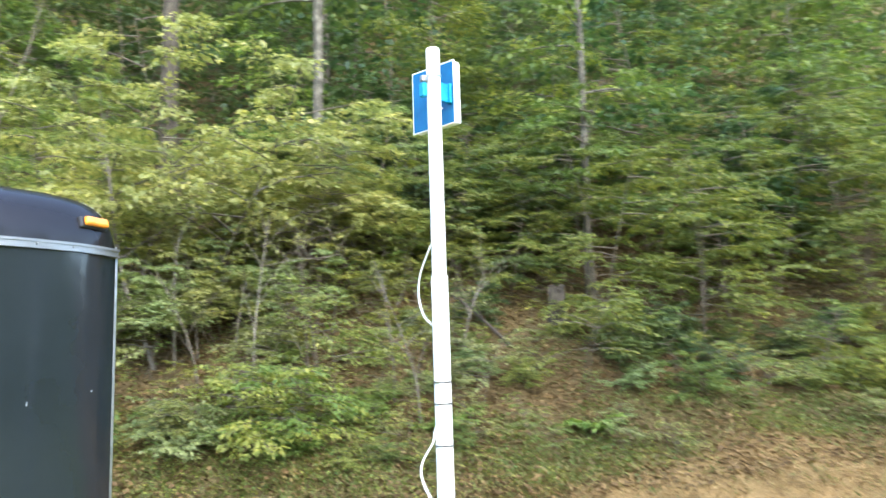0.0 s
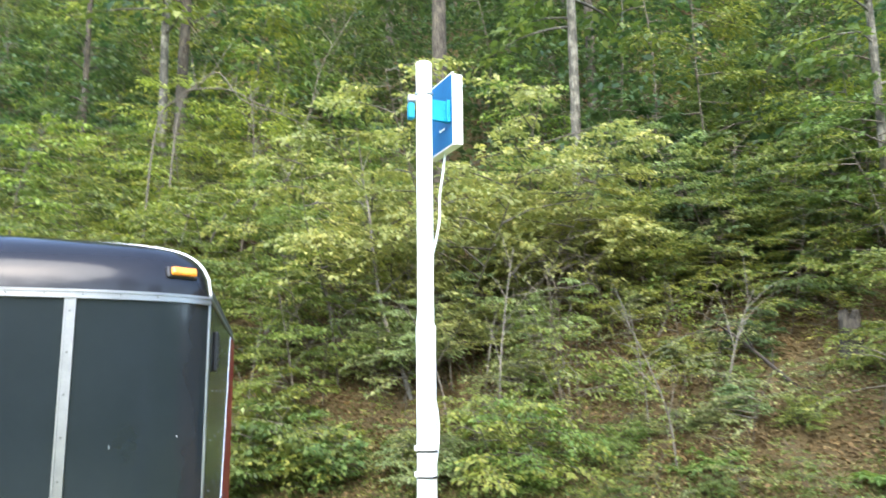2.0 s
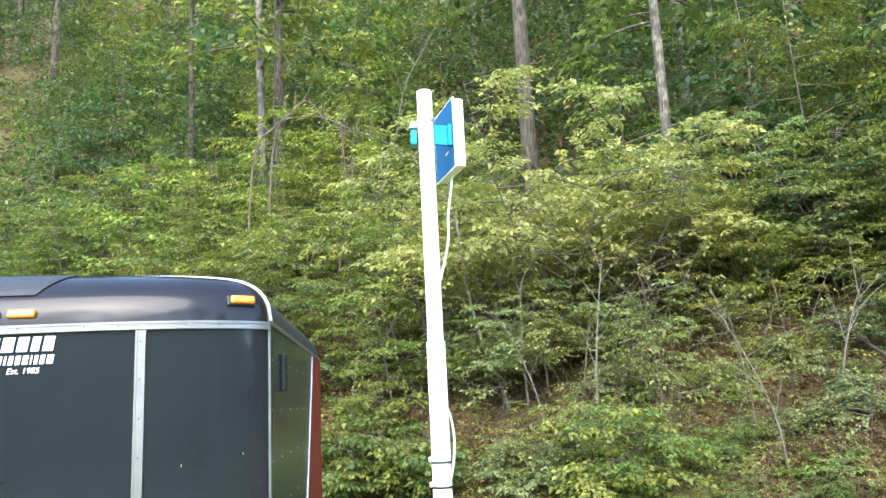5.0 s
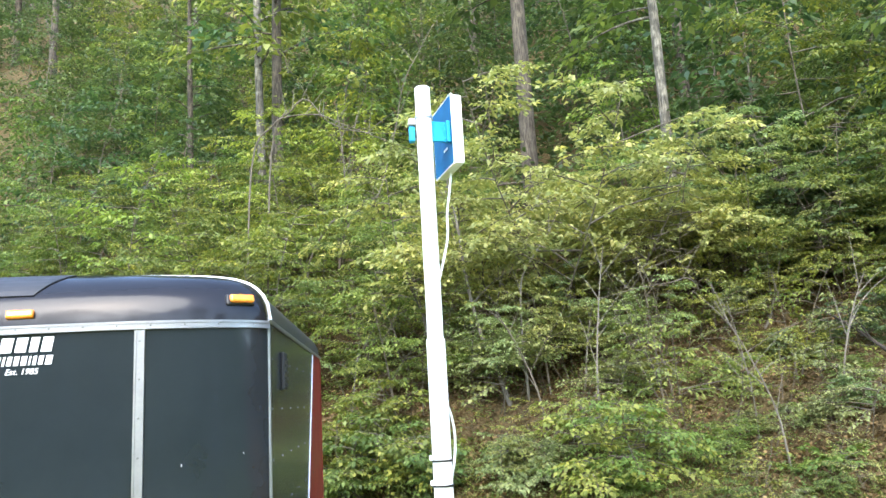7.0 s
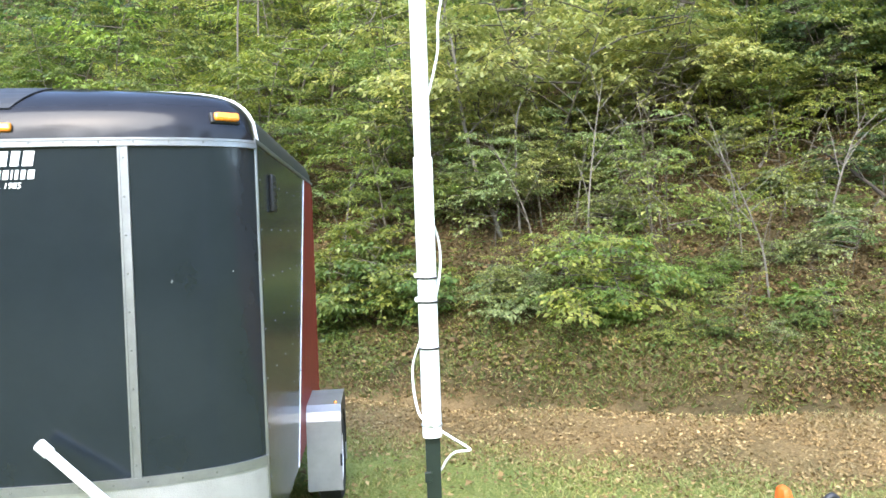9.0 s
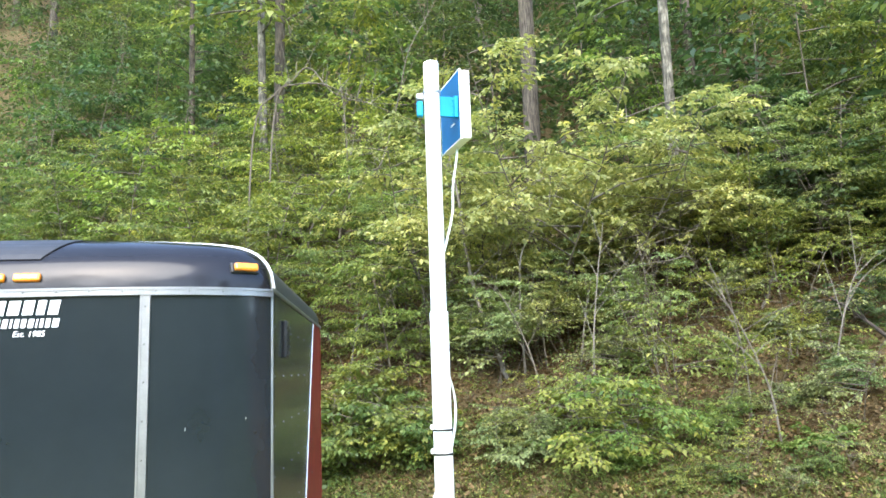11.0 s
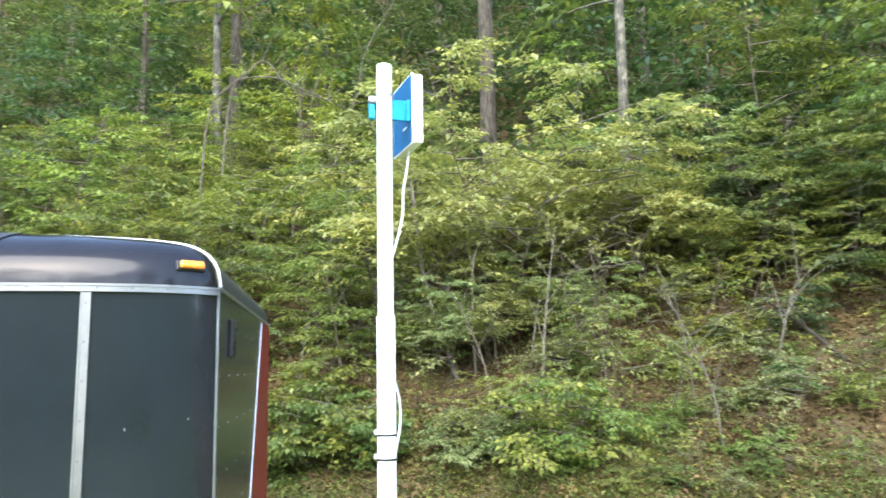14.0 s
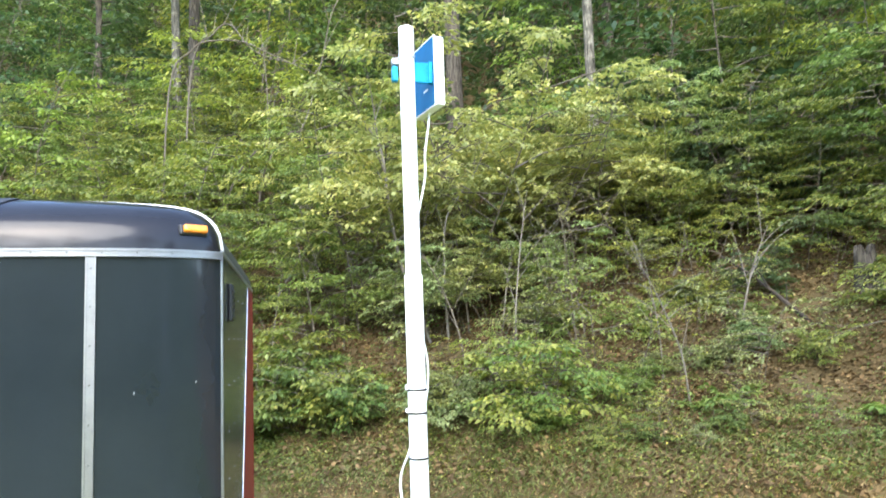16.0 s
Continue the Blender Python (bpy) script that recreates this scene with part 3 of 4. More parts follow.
pipe("lower_pipe", 1.199, 1.865, 0.0230, 0.004)
pipe("upper_pipe", 1.835, 2.517, 0.0198, 0.0035)
for z, r, w, mat, lab in ((1.576, 0.0230, 0.005, M_TIE, "black cable tie"), (1.519, 0.0230, 0.005, M_TIE, "black cable tie"), (1.409, 0.0230, 0.005, M_TIE, "black cable tie"), (1.226, 0.0230, 0.004, M_STEEL, "grey cable tie")):
    tie = part("cable_tie", ring(bmesh.new(), (0, 0, z), r - 0.0005, r + 0.0022, w), mat, pole, lab, True)
    if mat is M_TIE and z > 1.5:
        part("tie_head", box(bmesh.new(), (-0.031, -0.016, z + 0.004), (-0.022, -0.004, z + 0.016), 0.003), M_CABLE, tie, "pale tie head")

# ---- panel antenna at the top of the pole ----
A0, TURN = Vector((0.054, 0.082, 2.407)), 12.0
antenna = thing("panel_antenna", "flat white panel antenna with blue film on its back", "antenna", A0)
antenna.matrix_world = Matrix.Translation(A0) @ pose(0, 0, 0, 0, 0, TURN)
part("housing", box(bmesh.new(), (0.006, -0.0825, -0.0935), (0.032, 0.0825, 0.0935), 0.005), M_PVC, antenna, "white plastic radome", True)
bp = part("back_plate", box(bmesh.new(), (0.0, -0.0815, -0.0925), (0.0065, 0.0815, 0.0925), 0.002), M_BLUE, antenna, "deep blue film on the back plate")
part("plate_rim", box(bmesh.new(), (0.0010, -0.0850, -0.0955), (0.0060, 0.0850, 0.0955), 0.001), M_WHITE, bp, "thin white rim")
bk = bmesh.new()
box(bk, (-0.012, -0.078, -0.036), (-0.001, -0.060, 0.022), 0.002)
box(bk, (-0.069, -0.070, -0.034), (-0.010, -0.062, 0.020), 0.001)
bracket = part("bracket", bk, M_CYAN, antenna, "light blue film-covered bracket")
for z in (-0.026, -0.004, 0.012):
    bm = bmesh.new()
    bmesh.ops.create_uvsphere(bm, u_segments=10, v_segments=6, radius=0.006)
    bmesh.ops.translate(bm, verts=bm.verts, vec=(-0.013, -0.066, z))
    part("bolt", bm, M_CYAN, bracket, "", True)
part("sticker", box(bmesh.new(), (-0.0015, -0.04, -0.044), (0.0, -0.01, -0.039)), M_WHITE, bp, "small pale sticker")
clamp = part("clamp", ring(bmesh.new(), tuple(antenna.matrix_world.inverted() @ Vector((0, 0, 2.432))), 0.0195, 0.0225, 0.007), M_STEEL, antenna, "steel hose clamp", True)

# left leg of the clamp bracket, seen past the pole
bm = bmesh.new()
box(bm, (-0.040, -0.004, 2.372), (-0.024, 0.016, 2.412), 0.003)
bm.transform(antenna.matrix_world.inverted())
ear = part("bracket_ear", bm, M_CYAN, antenna, "light blue film-covered bracket ear")
bm = bmesh.new()
box(bm, (-0.041, -0.005, 2.413), (-0.019, 0.012, 2.434), 0.005)
bm.transform(antenna.matrix_world.inverted())
part("ear_cap", bm, M_ALU, ear, "dull metal edge")

# ---- white cable ----
line = [(0.072, 0.085, 2.315), (0.066, 0.080, 2.27), (0.054, 0.072, 2.20), (0.050, 0.065, 2.13), (0.030, 0.045, 2.05), (0.012, 0.026, 1.99), (0.0, 0.050, 1.94), (-0.002, 0.09, 1.88), (0.0, 0.105, 1.82), (0.0, 0.08, 1.76), (0.008, 0.035, 1.725),
        (0.024, 0.026, 1.70), (0.036, 0.040, 1.65), (0.036, 0.040, 1.60), (0.026, 0.022, 1.55), (0.014, 0.025, 1.50), (-0.010, 0.028, 1.45), (-0.023, 0.020, 1.42), (-0.037, 0.050, 1.37), (-0.040, 0.054, 1.33), (-0.036, 0.022, 1.28), (-0.026, -0.014, 1.25),
        (0.000, -0.030, 1.233), (0.040, -0.034, 1.205), (0.080, -0.036, 1.178), (0.082, -0.034, 1.170), (0.048, -0.014, 1.160), (0.024, 0.014, 1.120), (0.008, 0.036, 1.06), (0.006, 0.038, 0.80), (0.006, 0.038, 0.20), (0.02, 0.05, 0.01)]
bm = bmesh.new()
tube(bm, smooth_line(line, 7), 0.003, 8)
cable = part("antenna_cable", bm, M_CABLE, None, "", True)
tagged(cable, "thin white coaxial cable looping down the pole", "cable")

# ---- loose white pipe leaning on the trailer ----
loose = thing("loose_pipe", "white plastic pipe with a coupling, leaning on the trailer front", "pipe")
tip, foot = Vector((-1.30, 0.925, 1.003)), Vector((-0.05, 0.52, 0.02))
way = (foot - tip).normalized()
bm = bmesh.new()
tube(bm, [tip + way * d for d in (0.02, 0.4, 0.9, (foot - tip).length)], 0.0175, 20)
part("tube", bm, M_PVC, loose, "", True)
bm = bmesh.new()
tube(bm, [tip + way * d for d in (0, 0.003, 0.05, 0.053)], lambda f: 0.0222 if 0.1 < f < 0.9 else 0.021, 20)
part("coupling", bm, M_PVC, loose, "white pipe coupling", True)

# ---- orange and black garden power tool on the grass ----
TX, TY = 1.938, 1.95
tool = thing("leaf_blower", "orange and black plastic power tool lying on the grass", "garden tool", (TX, TY, 0))
tool.rotation_euler = (0, 0, radians(8))
bm = box(bmesh.new(), (-0.05, -0.05, 0.0), (0.045, 0.05, 0.315), 0.044)
for v in bm.verts:
    v.co.x *= 1 - 0.35 * max(0.0, v.co.z - 0.1) / 0.2
part("housing", bm, M_ORANGE, tool, "rounded orange housing", True)
bm = box(bmesh.new(), (0.03, -0.06, 0.0), (0.36, 0.06, 0.15), 0.03)
part("motor_block", bm, M_DARK, tool, "black motor block", True)
bm = bmesh.new()
tube(bm, smooth_line([(0.22, 0, 0.12), (0.24, 0, 0.19), (0.275, 0, 0.222), (0.30, 0, 0.220), (0.33, 0, 0.185), (0.34, 0, 0.12)], 6), 0.019, 10)
part("handle", bm, M_DARK, tool, "black grip", True)


# ---- woodland ----
def bent(start, way, length, sag, k, rng, wander=0.05):
    """A branch line of k points that sags or lifts along its way."""
    t = np.linspace(0, 1, k)[:, None]
    side = rng.normal(0, wander * length, (1, 3)) * np.sin(t * 2.6) + rng.normal(0, wander * length, (1, 3)) * t * t
    return np.asarray(start) + way * length * t + side + np.array([0, 0, -sag * length]) * t**2


def on_line(line, f):
    x = f * (len(line) - 1)
    i = min(int(x), len(line) - 2)
    return line[i] + (line[i + 1] - line[i]) * (x - i)


def foliage(rng, twigs, size, gap, tilt):
    """Leaves set alternately along twig lines, held flat as a spray."""
    base, ahead, up = [], [], []
    for line in twigs:
        length = np.linalg.norm(line[-1] - line[0])
        n = max(3, int(length / gap))
        f = np.linspace(0.12, 1.0, n)
        p = np.stack([on_line(line, q) for q in f])
        d = unit(line[-1] - line[0])
        s = unit(np.cross(d, [0, 0, 1.0]))
        sign = np.where(np.arange(n) % 2, 1.0, -1.0)[:, None]
        a = d * 0.75 + s * sign * (1 - f[:, None] * 0.8) + rng.normal(0, 0.28, (n, 3)) - np.array([0, 0, 0.22])
        base.append(p + rng.normal(0, 0.012, p.shape)), ahead.append(a)
        up.append(np.array([0, 0, 1.0]) + rng.normal(0, tilt, (n, 3)))
    base, ahead, up = np.concatenate(base), np.concatenate(ahead), np.concatenate(up)
    n = len(base)
    size = size * rng.uniform(0.6, 1.25, n)
    return leaf_arrays(base, ahead, up, size, size * rng.uniform(0.45, 0.62, n))


def sapling(name, seed, height, reach, stems, branches, leaf, size, label, low=0.15, lift=0.25, spread=0.35, bark=None, twig_count=9, thick=0.012, gap=0.05):
    """An understorey tree: thin stems, level boughs, and sprays of leaves."""
    rng = np.random.default_rng(seed)
    root = thing(name, label, "tree" if height > 2.0 else "bush", (0, 0, -200))
    trunks, girths, lines, radii, twigs = [], [], [], [], []
    for _ in range(stems):
        a = rng.uniform(0, math.tau)
        way = unit(np.array([math.cos(a) * spread, math.sin(a) * spread, 1.0]))
        h = height * rng.uniform(0.75, 1.05)
        stem = bent((rng.normal(0, 0.06), rng.normal(0, 0.06), -0.1), way, h, 0.0, 9, rng, 0.06)
        trunks.append(stem), girths.append(np.linspace(thick * height / 3, 0.004, 9))
        for b in range(branches):
            f = low + (1 - low) * (b + rng.uniform(0, 1)) / branches
            p = on_line(stem, min(f, 0.99))
            az = rng.uniform(0, math.tau)
            l = reach * rng.uniform(0.5, 1.1) * (1.15 - 0.75 * f)
            bough = bent(p, np.array([math.cos(az), math.sin(az), lift * rng.uniform(0.2, 1.6)]), l, rng.uniform(0.15, 0.35), 9, rng, 0.06)
            lines.append(bough[::2]), radii.append(np.linspace(0.004 + 0.005 * l, 0.002, 5))
            twigs.append(bough[4:])
            for t in range(twig_count):
                g = 0.22 + 0.75 * (t + rng.uniform(0, 1)) / twig_count
                q = on_line(bough, min(g, 0.99))
                az2 = az + (1 if t % 2 else -1) * rng.uniform(0.5, 1.1)
                tw = bent(q, np.array([math.cos(az2), math.sin(az2), rng.uniform(-0.15, 0.2)]), l * rng.uniform(0.22, 0.5) * (1.25 - 0.7 * g), 0.18, 5, rng, 0.07)
                twigs.append(tw)
    fine = [np.stack([t[0], on_line(t, 0.5), on_line(t, 0.85)]) for t in twigs[:: 2 if height < 5 else 4]]
    v, f = merged(tubes_arrays(trunks, girths, 6), tubes_arrays(lines, radii, 4), tubes_arrays(fine, np.tile(np.linspace(0.003, 0.0015, 3), (len(fine), 1)), 3))
    me = quick_mesh("stem", v, f)
    me.shade_smooth()
    link_mesh("stem", me, bark or M_TWIG, root, "thin grey stems and twigs")
    v, f = foliage(rng, twigs, size, gap, 0.38)
    link_mesh("crown", quick_mesh("crown", v, f), leaf, root, "loose layered sprays of leaves")
    return root


def tall_tree(name, seed, height, girth, leaf, size, bare, label, bark, crown_gap=0.11, boughs=26, reach=3.2):
    """A forest tree: straight tapered trunk, rising limbs, leafy sprays above the bare bole."""
    rng = np.random.default_rng(seed)
    root = thing(name, label, "tree", (0, 0, -200))
    trunk = bent((0, 0, -0.5), np.array([rng.normal(0, 0.005), rng.normal(0, 0.005), 1.0]), height, 0, 14, rng, 0.005)
    tv, tf = tubes_arrays([trunk], [np.r_[np.linspace(1, 0.72, 9), np.linspace(0.66, 0.2, 5)] * girth / 2 * np.r_[1.35, 1.08, np.ones(12)]], 14)
    lines, radii, twigs = [], [], []
    for b in range(boughs):
        f = bare + (0.98 - bare) * (b + rng.uniform(0, 1)) / boughs
        p = on_line(trunk, min(f, 0.98))
        az = rng.uniform(0, math.tau)
        l = reach * rng.uniform(0.45, 1.1) * (1.2 - 0.7 * f)
        bough = bent(p, np.array([math.cos(az), math.sin(az), rng.uniform(0.05, 0.55)]), l, rng.uniform(0.1, 0.35), 9, rng, 0.07)
        lines.append(bough), radii.append(np.linspace(0.012 + 0.012 * l, 0.004, 9))
        twigs.append(bough[5:])
        for t in range(10):
            g = 0.25 + 0.73 * (t + rng.uniform(0, 1)) / 10
            q = on_line(bough, min(g, 0.99))
            az2 = az + (1 if t % 2 else -1) * rng.uniform(0.5, 1.1)
            tw = bent(q, np.array([math.cos(az2), math.sin(az2), rng.uniform(-0.15, 0.25)]), l * rng.uniform(0.25, 0.5) * (1.2 - 0.6 * g), 0.2, 5, rng, 0.07)
            twigs.append(tw)
    lv, lf = tubes_arrays(lines, radii, 5)
    v, f = merged((tv, tf), (lv, lf))
    me = quick_mesh("trunk", v, f)
    me.shade_smooth()
    link_mesh("trunk", me, bark, root, "rough upright trunk and limbs")
    v, f = foliage(rng, twigs, size, crown_gap, 0.4)
    link_mesh("crown", quick_mesh("crown", v, f), leaf, root, "airy crown of many small leaves")
    return root


def settle(ob, x, y, turn, scale, first):
    """Puts a tree on the bank: the first use moves the model itself, later ones copy it."""
    m = Matrix.Translation((x, y, float(rise(x, y)) - 0.03)) @ pose(0, 0, 0, 0, 0, turn)
    if first:
        ob.matrix_basis = m @ Matrix.Scale(scale, 4)
        return ob
    keep = ob.scale.copy()
    ob.scale = (scale, scale, scale)
    made = copy_thing(ob, m)
    ob.scale = keep
    return made


used = set()


def plant(ob, x, y, turn, scale, group):
    o = settle(ob, x, y, turn, scale, ob.name not in used)
    used.add(ob.name)
    tagged(o, group=group)
    return o


BUSH = [sapling("bush", 11 + k, 1.25, 1.0, 5, 10, m, sz, lab, low=0.08, lift=0.35, spread=0.65, twig_count=9, gap=0.027)
        for k, (m, sz, lab) in enumerate(((M_LEAF, 0.085, "low leafy bush with broad green leaves"), (M_LEAF_Y, 0.078, "low bush with pale yellow-green leaves"), (M_LEAF_D, 0.09, "low bush with deep green leaves")))]
SAPLING = [sapling("sapling", 31 + k, h, r, st, br, m, sz, lab, low=lo, spread=sp, twig_count=12, gap=0.027)
           for k, (h, r, st, br, m, sz, lab, lo, sp) in enumerate((
               (3.2, 1.8, 2, 15, M_LEAF_Y, 0.078, "understorey sapling with flat yellow-green sprays", 0.22, 0.3),
               (3.8, 2.0, 2, 16, M_LEAF, 0.077, "understorey sapling with layered green leaves", 0.2, 0.25),
               (2.6, 1.6, 3, 11, M_LEAF_Y, 0.075, "many-stemmed sapling turning yellow", 0.25, 0.5),
               (4.4, 2.1, 1, 26, M_LEAF, 0.08, "slender sapling with level green boughs", 0.2, 0.12),
               (3.0, 1.7, 3, 11, M_LEAF_D, 0.10, "shaded sapling with dark green leaves", 0.15, 0.45)))]
MIDTREE = [sapling("small_tree", 61 + k, 6.5, 2.8, 1, 30, m, 0.19, lab, low=0.1, spread=0.1, thick=0.014, gap=0.11, twig_count=11)
           for k, (m, lab) in enumerate(((M_LEAF_D, "small woodland tree with deep green leaves"), (M_LEAF, "small woodland tree with mid-green leaves")))]
TALL = [tall_tree("forest_tree", 81 + k, 17, g, m, 0.32, bare, lab, bark, 0.17)
        for k, (g, m, bare, lab, bark) in enumerate(((0.33, M_LEAF_D, 0.34, "tall forest tree with grey-brown bark", M_BARK), (0.26, M_LEAF, 0.34, "tall forest tree with pale blotched bark", M_BARK_PALE), (0.42, M_LEAF_D, 0.38, "stout forest tree with furrowed bark", M_BARK)))]

M_LEAF_P = leaf_material("pale_yellowing_leaves", [(0.0, (0.17, 0.205, 0.10)), (0.4, (0.24, 0.27, 0.14)), (0.8, (0.31, 0.335, 0.18)), (1.0, (0.44, 0.43, 0.23))], 0.5)
PALE = sapling("sapling", 47, 3.0, 2.0, 3, 15, M_LEAF_P, 0.074, "spreading sapling with pale yellowing leaves", low=0.36, lift=0.35, spread=0.5, twig_count=13, gap=0.026)
PALE_BUSH = sapling("bush", 52, 1.2, 0.9, 5, 9, M_LEAF_G, 0.085, "low bush with pale grey-green leaves", low=0.15, lift=0.3, spread=0.7, twig_count=8, gap=0.036)
FRESH_BUSH = sapling("bush", 53, 1.35, 1.5, 3, 9, M_LEAF_F, 0.088, "low bush with fresh green layered fronds", low=0.25, lift=0.2, spread=0.5, twig_count=9, gap=0.038)
WISP = [sapling("wispy_sapling", 71 + k, h, 1.15, 2, 8, m, 0.07, lab, low=0.3, lift=0.3, spread=0.4, twig_count=7, gap=0.045)
        for k, (h, m, lab) in enumerate(((1.9, M_LEAF_Y, "thin sapling with sparse yellow-green leaves"), (1.6, M_LEAF_G, "thin sapling with sparse grey-green leaves"), (2.1, M_LEAF_F, "thin sapling with sparse fresh green leaves")))]
BRIGHT = sapling("small_tree", 66, 6.0, 2.6, 1, 26, M_LEAF_B, 0.14, "small woodland tree with bright yellow-green leaves", low=0.3, spread=0.1, thick=0.012, gap=0.085, twig_count=11)
rng = np.random.default_rng(7)
# trees that can be told apart by their trunks
for k, x, y, sc in ((1, -2.98, 18.2, 0.95), (0, -2.72, 18.9, 1.0), (2, 3.72, 15.8, 1.0), (1, 5.72, 12.2, 0.9), (0, -5.4, 20.4, 0.62), (0, 8.6, 17.5, 0.9), (1, 9.15, 8.15, 0.62)):
    plant(TALL[k], x, y, rng.uniform(0, 360), sc, "forest trees")
# sight lines from the camera to the boles, kept free of smaller trees
SIGHT_LINES = (((-1.7, 10.0), (-2.9, 18.0), 1.0), ((2.2, 9.5), (3.65, 15.6), 1.1), ((4.2, 9.5), (5.7, 12.1), 0.8), ((-2.6, 9.5), (-4.9, 17.0), 0.8))


def in_sight_line(x, y):
    for (ax, ay), (bx, by), w in SIGHT_LINES:
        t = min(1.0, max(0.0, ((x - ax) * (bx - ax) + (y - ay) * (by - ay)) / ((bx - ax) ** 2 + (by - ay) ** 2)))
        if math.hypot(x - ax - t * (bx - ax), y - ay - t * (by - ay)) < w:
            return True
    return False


def scatter(models, count, xs, ss, apart, scales, group, keep=None):
    """Strews models over the bank between two distances from its foot."""
    done = []
    for _ in range(count * 14):
        x, s = rng.uniform(*xs), rng.uniform(*ss)
        y = (s + 5.62 - x * FOOT_N[0]) / FOOT_N[1]
        if y < 1.5 or any((x - a) ** 2 + (y - b) ** 2 < apart * apart for a, b in done) or (keep and not keep(x, y)):
            continue
        if -3.2 < x < 0.4 and y < 5.8:
            continue
        done.append((x, y))
        plant(models[rng.integers(len(models))], x, y, rng.uniform(0, 360), rng.uniform(*scales), group)
        if len(done) == count:
            break


clear = lambda x, y: not in_sight_line(x, y)
Y1, M1, Y2, M2, D1 = SAPLING
B1, B2, B3 = BUSH
# shrubs low on the bank, one by one
for model, x, y, sc in ((B1, -0.25, 8.05, 1.0), (B1, 0.15, 7.8, 0.8), (B1, -0.7, 8.35, 1.0), (FRESH_BUSH, 0.45, 7.75, 0.6), (B1, -0.1, 8.9, 0.9), (FRESH_BUSH, -1.2, 8.7, 0.9), (B1, -1.9, 9.0, 1.0),
                        (PALE_BUSH, 1.38, 7.1, 0.72), (PALE_BUSH, 1.15, 7.5, 0.6), (PALE_BUSH, 1.65, 7.35, 0.55),
                        (FRESH_BUSH, 2.3, 6.95, 0.85), (FRESH_BUSH, 2.75, 7.0, 0.75), (FRESH_BUSH, 2.05, 7.5, 0.7), (FRESH_BUSH, 2.7, 7.6, 0.6), (B2, 2.5, 6.7, 0.4),
                        (PALE_BUSH, 4.87, 7.35, 0.42), (PALE_BUSH, 5.25, 7.15, 0.4), (PALE_BUSH, 4.5, 7.6, 0.35), (B2, 4.0, 7.3, 0.4), (B2, 3.7, 7.0, 0.36), (PALE_BUSH, 5.75, 7.0, 0.5), (B2, 6.2, 6.7, 0.45),
                        (PALE_BUSH, 3.3, 9.4, 0.6), (PALE_BUSH, 2.9, 9.1, 0.55), (B2, 3.9, 9.3, 0.4), (B2, 5.3, 8.7, 0.5), (B2, 5.8, 8.4, 0.45), (B1, 4.5, 6.1, 0.3), (B1, 3.5, 6.1, 0.32), (FRESH_BUSH, 3.0, 6.0, 0.25),
                        (B3, 6.4, 8.3, 0.6), (B3, 7.6, 6.0, 0.6), (B3, 8.5, 6.3, 0.8), (PALE_BUSH, 7.1, 5.6, 0.45)):
    plant(model, x, y, rng.uniform(0, 360), sc, "bushes on the bank")
scatter([B1, B2, FRESH_BUSH], 16, (-8, -1.0), (1.3, 3.4), 0.7, (0.6, 1.1), "bushes on the bank")
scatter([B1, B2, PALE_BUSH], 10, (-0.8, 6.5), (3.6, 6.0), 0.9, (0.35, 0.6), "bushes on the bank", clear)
scatter([B3, B1], 14, (7.0, 14), (2.0, 4.5), 0.9, (0.5, 1.0), "bushes on the bank")
scatter(WISP, 40, (0.3, 7.2), (2.6, 6.4), 0.5, (0.55, 1.1), "saplings on the bank")
scatter(WISP, 26, (0.3, 7.6), (1.2, 2.8), 0.45, (0.25, 0.5), "saplings on the bank")
scatter(WISP, 22, (7.2, 14), (1.3, 5.0), 0.6, (0.5, 1.1), "saplings on the bank")
# the pale crown over the middle of the bank, and bright crowns higher up
for model, x, y, sc in ((PALE, 1.3, 10.0, 1.2), (PALE, 2.2, 10.1, 1.42), (PALE, 3.1, 10.4, 1.42), (PALE, 4.0, 10.4, 1.2), (PALE, 4.9, 10.3, 1.0), (Y2, 0.5, 9.6, 0.9), (PALE, 1.85, 9.25, 0.6), (PALE, 2.7, 9.3, 0.58), (PALE, 1.15, 9.05, 0.5), (PALE, 3.6, 9.5, 0.6), (Y2, 5.7, 10.0, 0.95), (Y2, 6.3, 9.6, 0.7), (Y2, 5.0, 9.5, 0.6),
                        (M1, 7.0, 9.2, 0.95), (D1, 7.7, 10.0, 1.1), (M1, 8.3, 9.0, 0.9), (D1, 6.8, 10.8, 1.2), (D1, 8.4, 11.2, 1.3), (M2, 7.3, 8.4, 0.55), (M1, 9.4, 9.4, 1.0), (PALE, 5.9, 10.9, 0.9), (PALE, 6.6, 9.9, 0.6), (PALE, -2.6, 10.8, 0.9), (PALE, -5.0, 10.4, 0.95), (PALE, -4.0, 9.2, 0.9),
                        (BRIGHT, -1.9, 14.2, 0.78), (BRIGHT, -0.9, 14.9, 0.74), (BRIGHT, 4.7, 13.4, 0.78), (BRIGHT, 10.6, 9.4, 0.9), (BRIGHT, -4.6, 13.6, 0.8)):
    plant(model, x, y, rng.uniform(0, 360), sc, "small woodland trees" if model is BRIGHT else "saplings on the bank")
scatter([Y1, M1, Y2, M1], 48, (-11, 0.6), (3.2, 9.5), 0.75, (0.7, 1.15), "saplings on the bank")
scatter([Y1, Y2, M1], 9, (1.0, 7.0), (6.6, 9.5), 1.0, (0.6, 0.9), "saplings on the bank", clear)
scatter([D1, M2, M1, M1], 24, (7.0, 18), (3.6, 9.5), 0.9, (0.8, 1.35), "saplings on the bank")
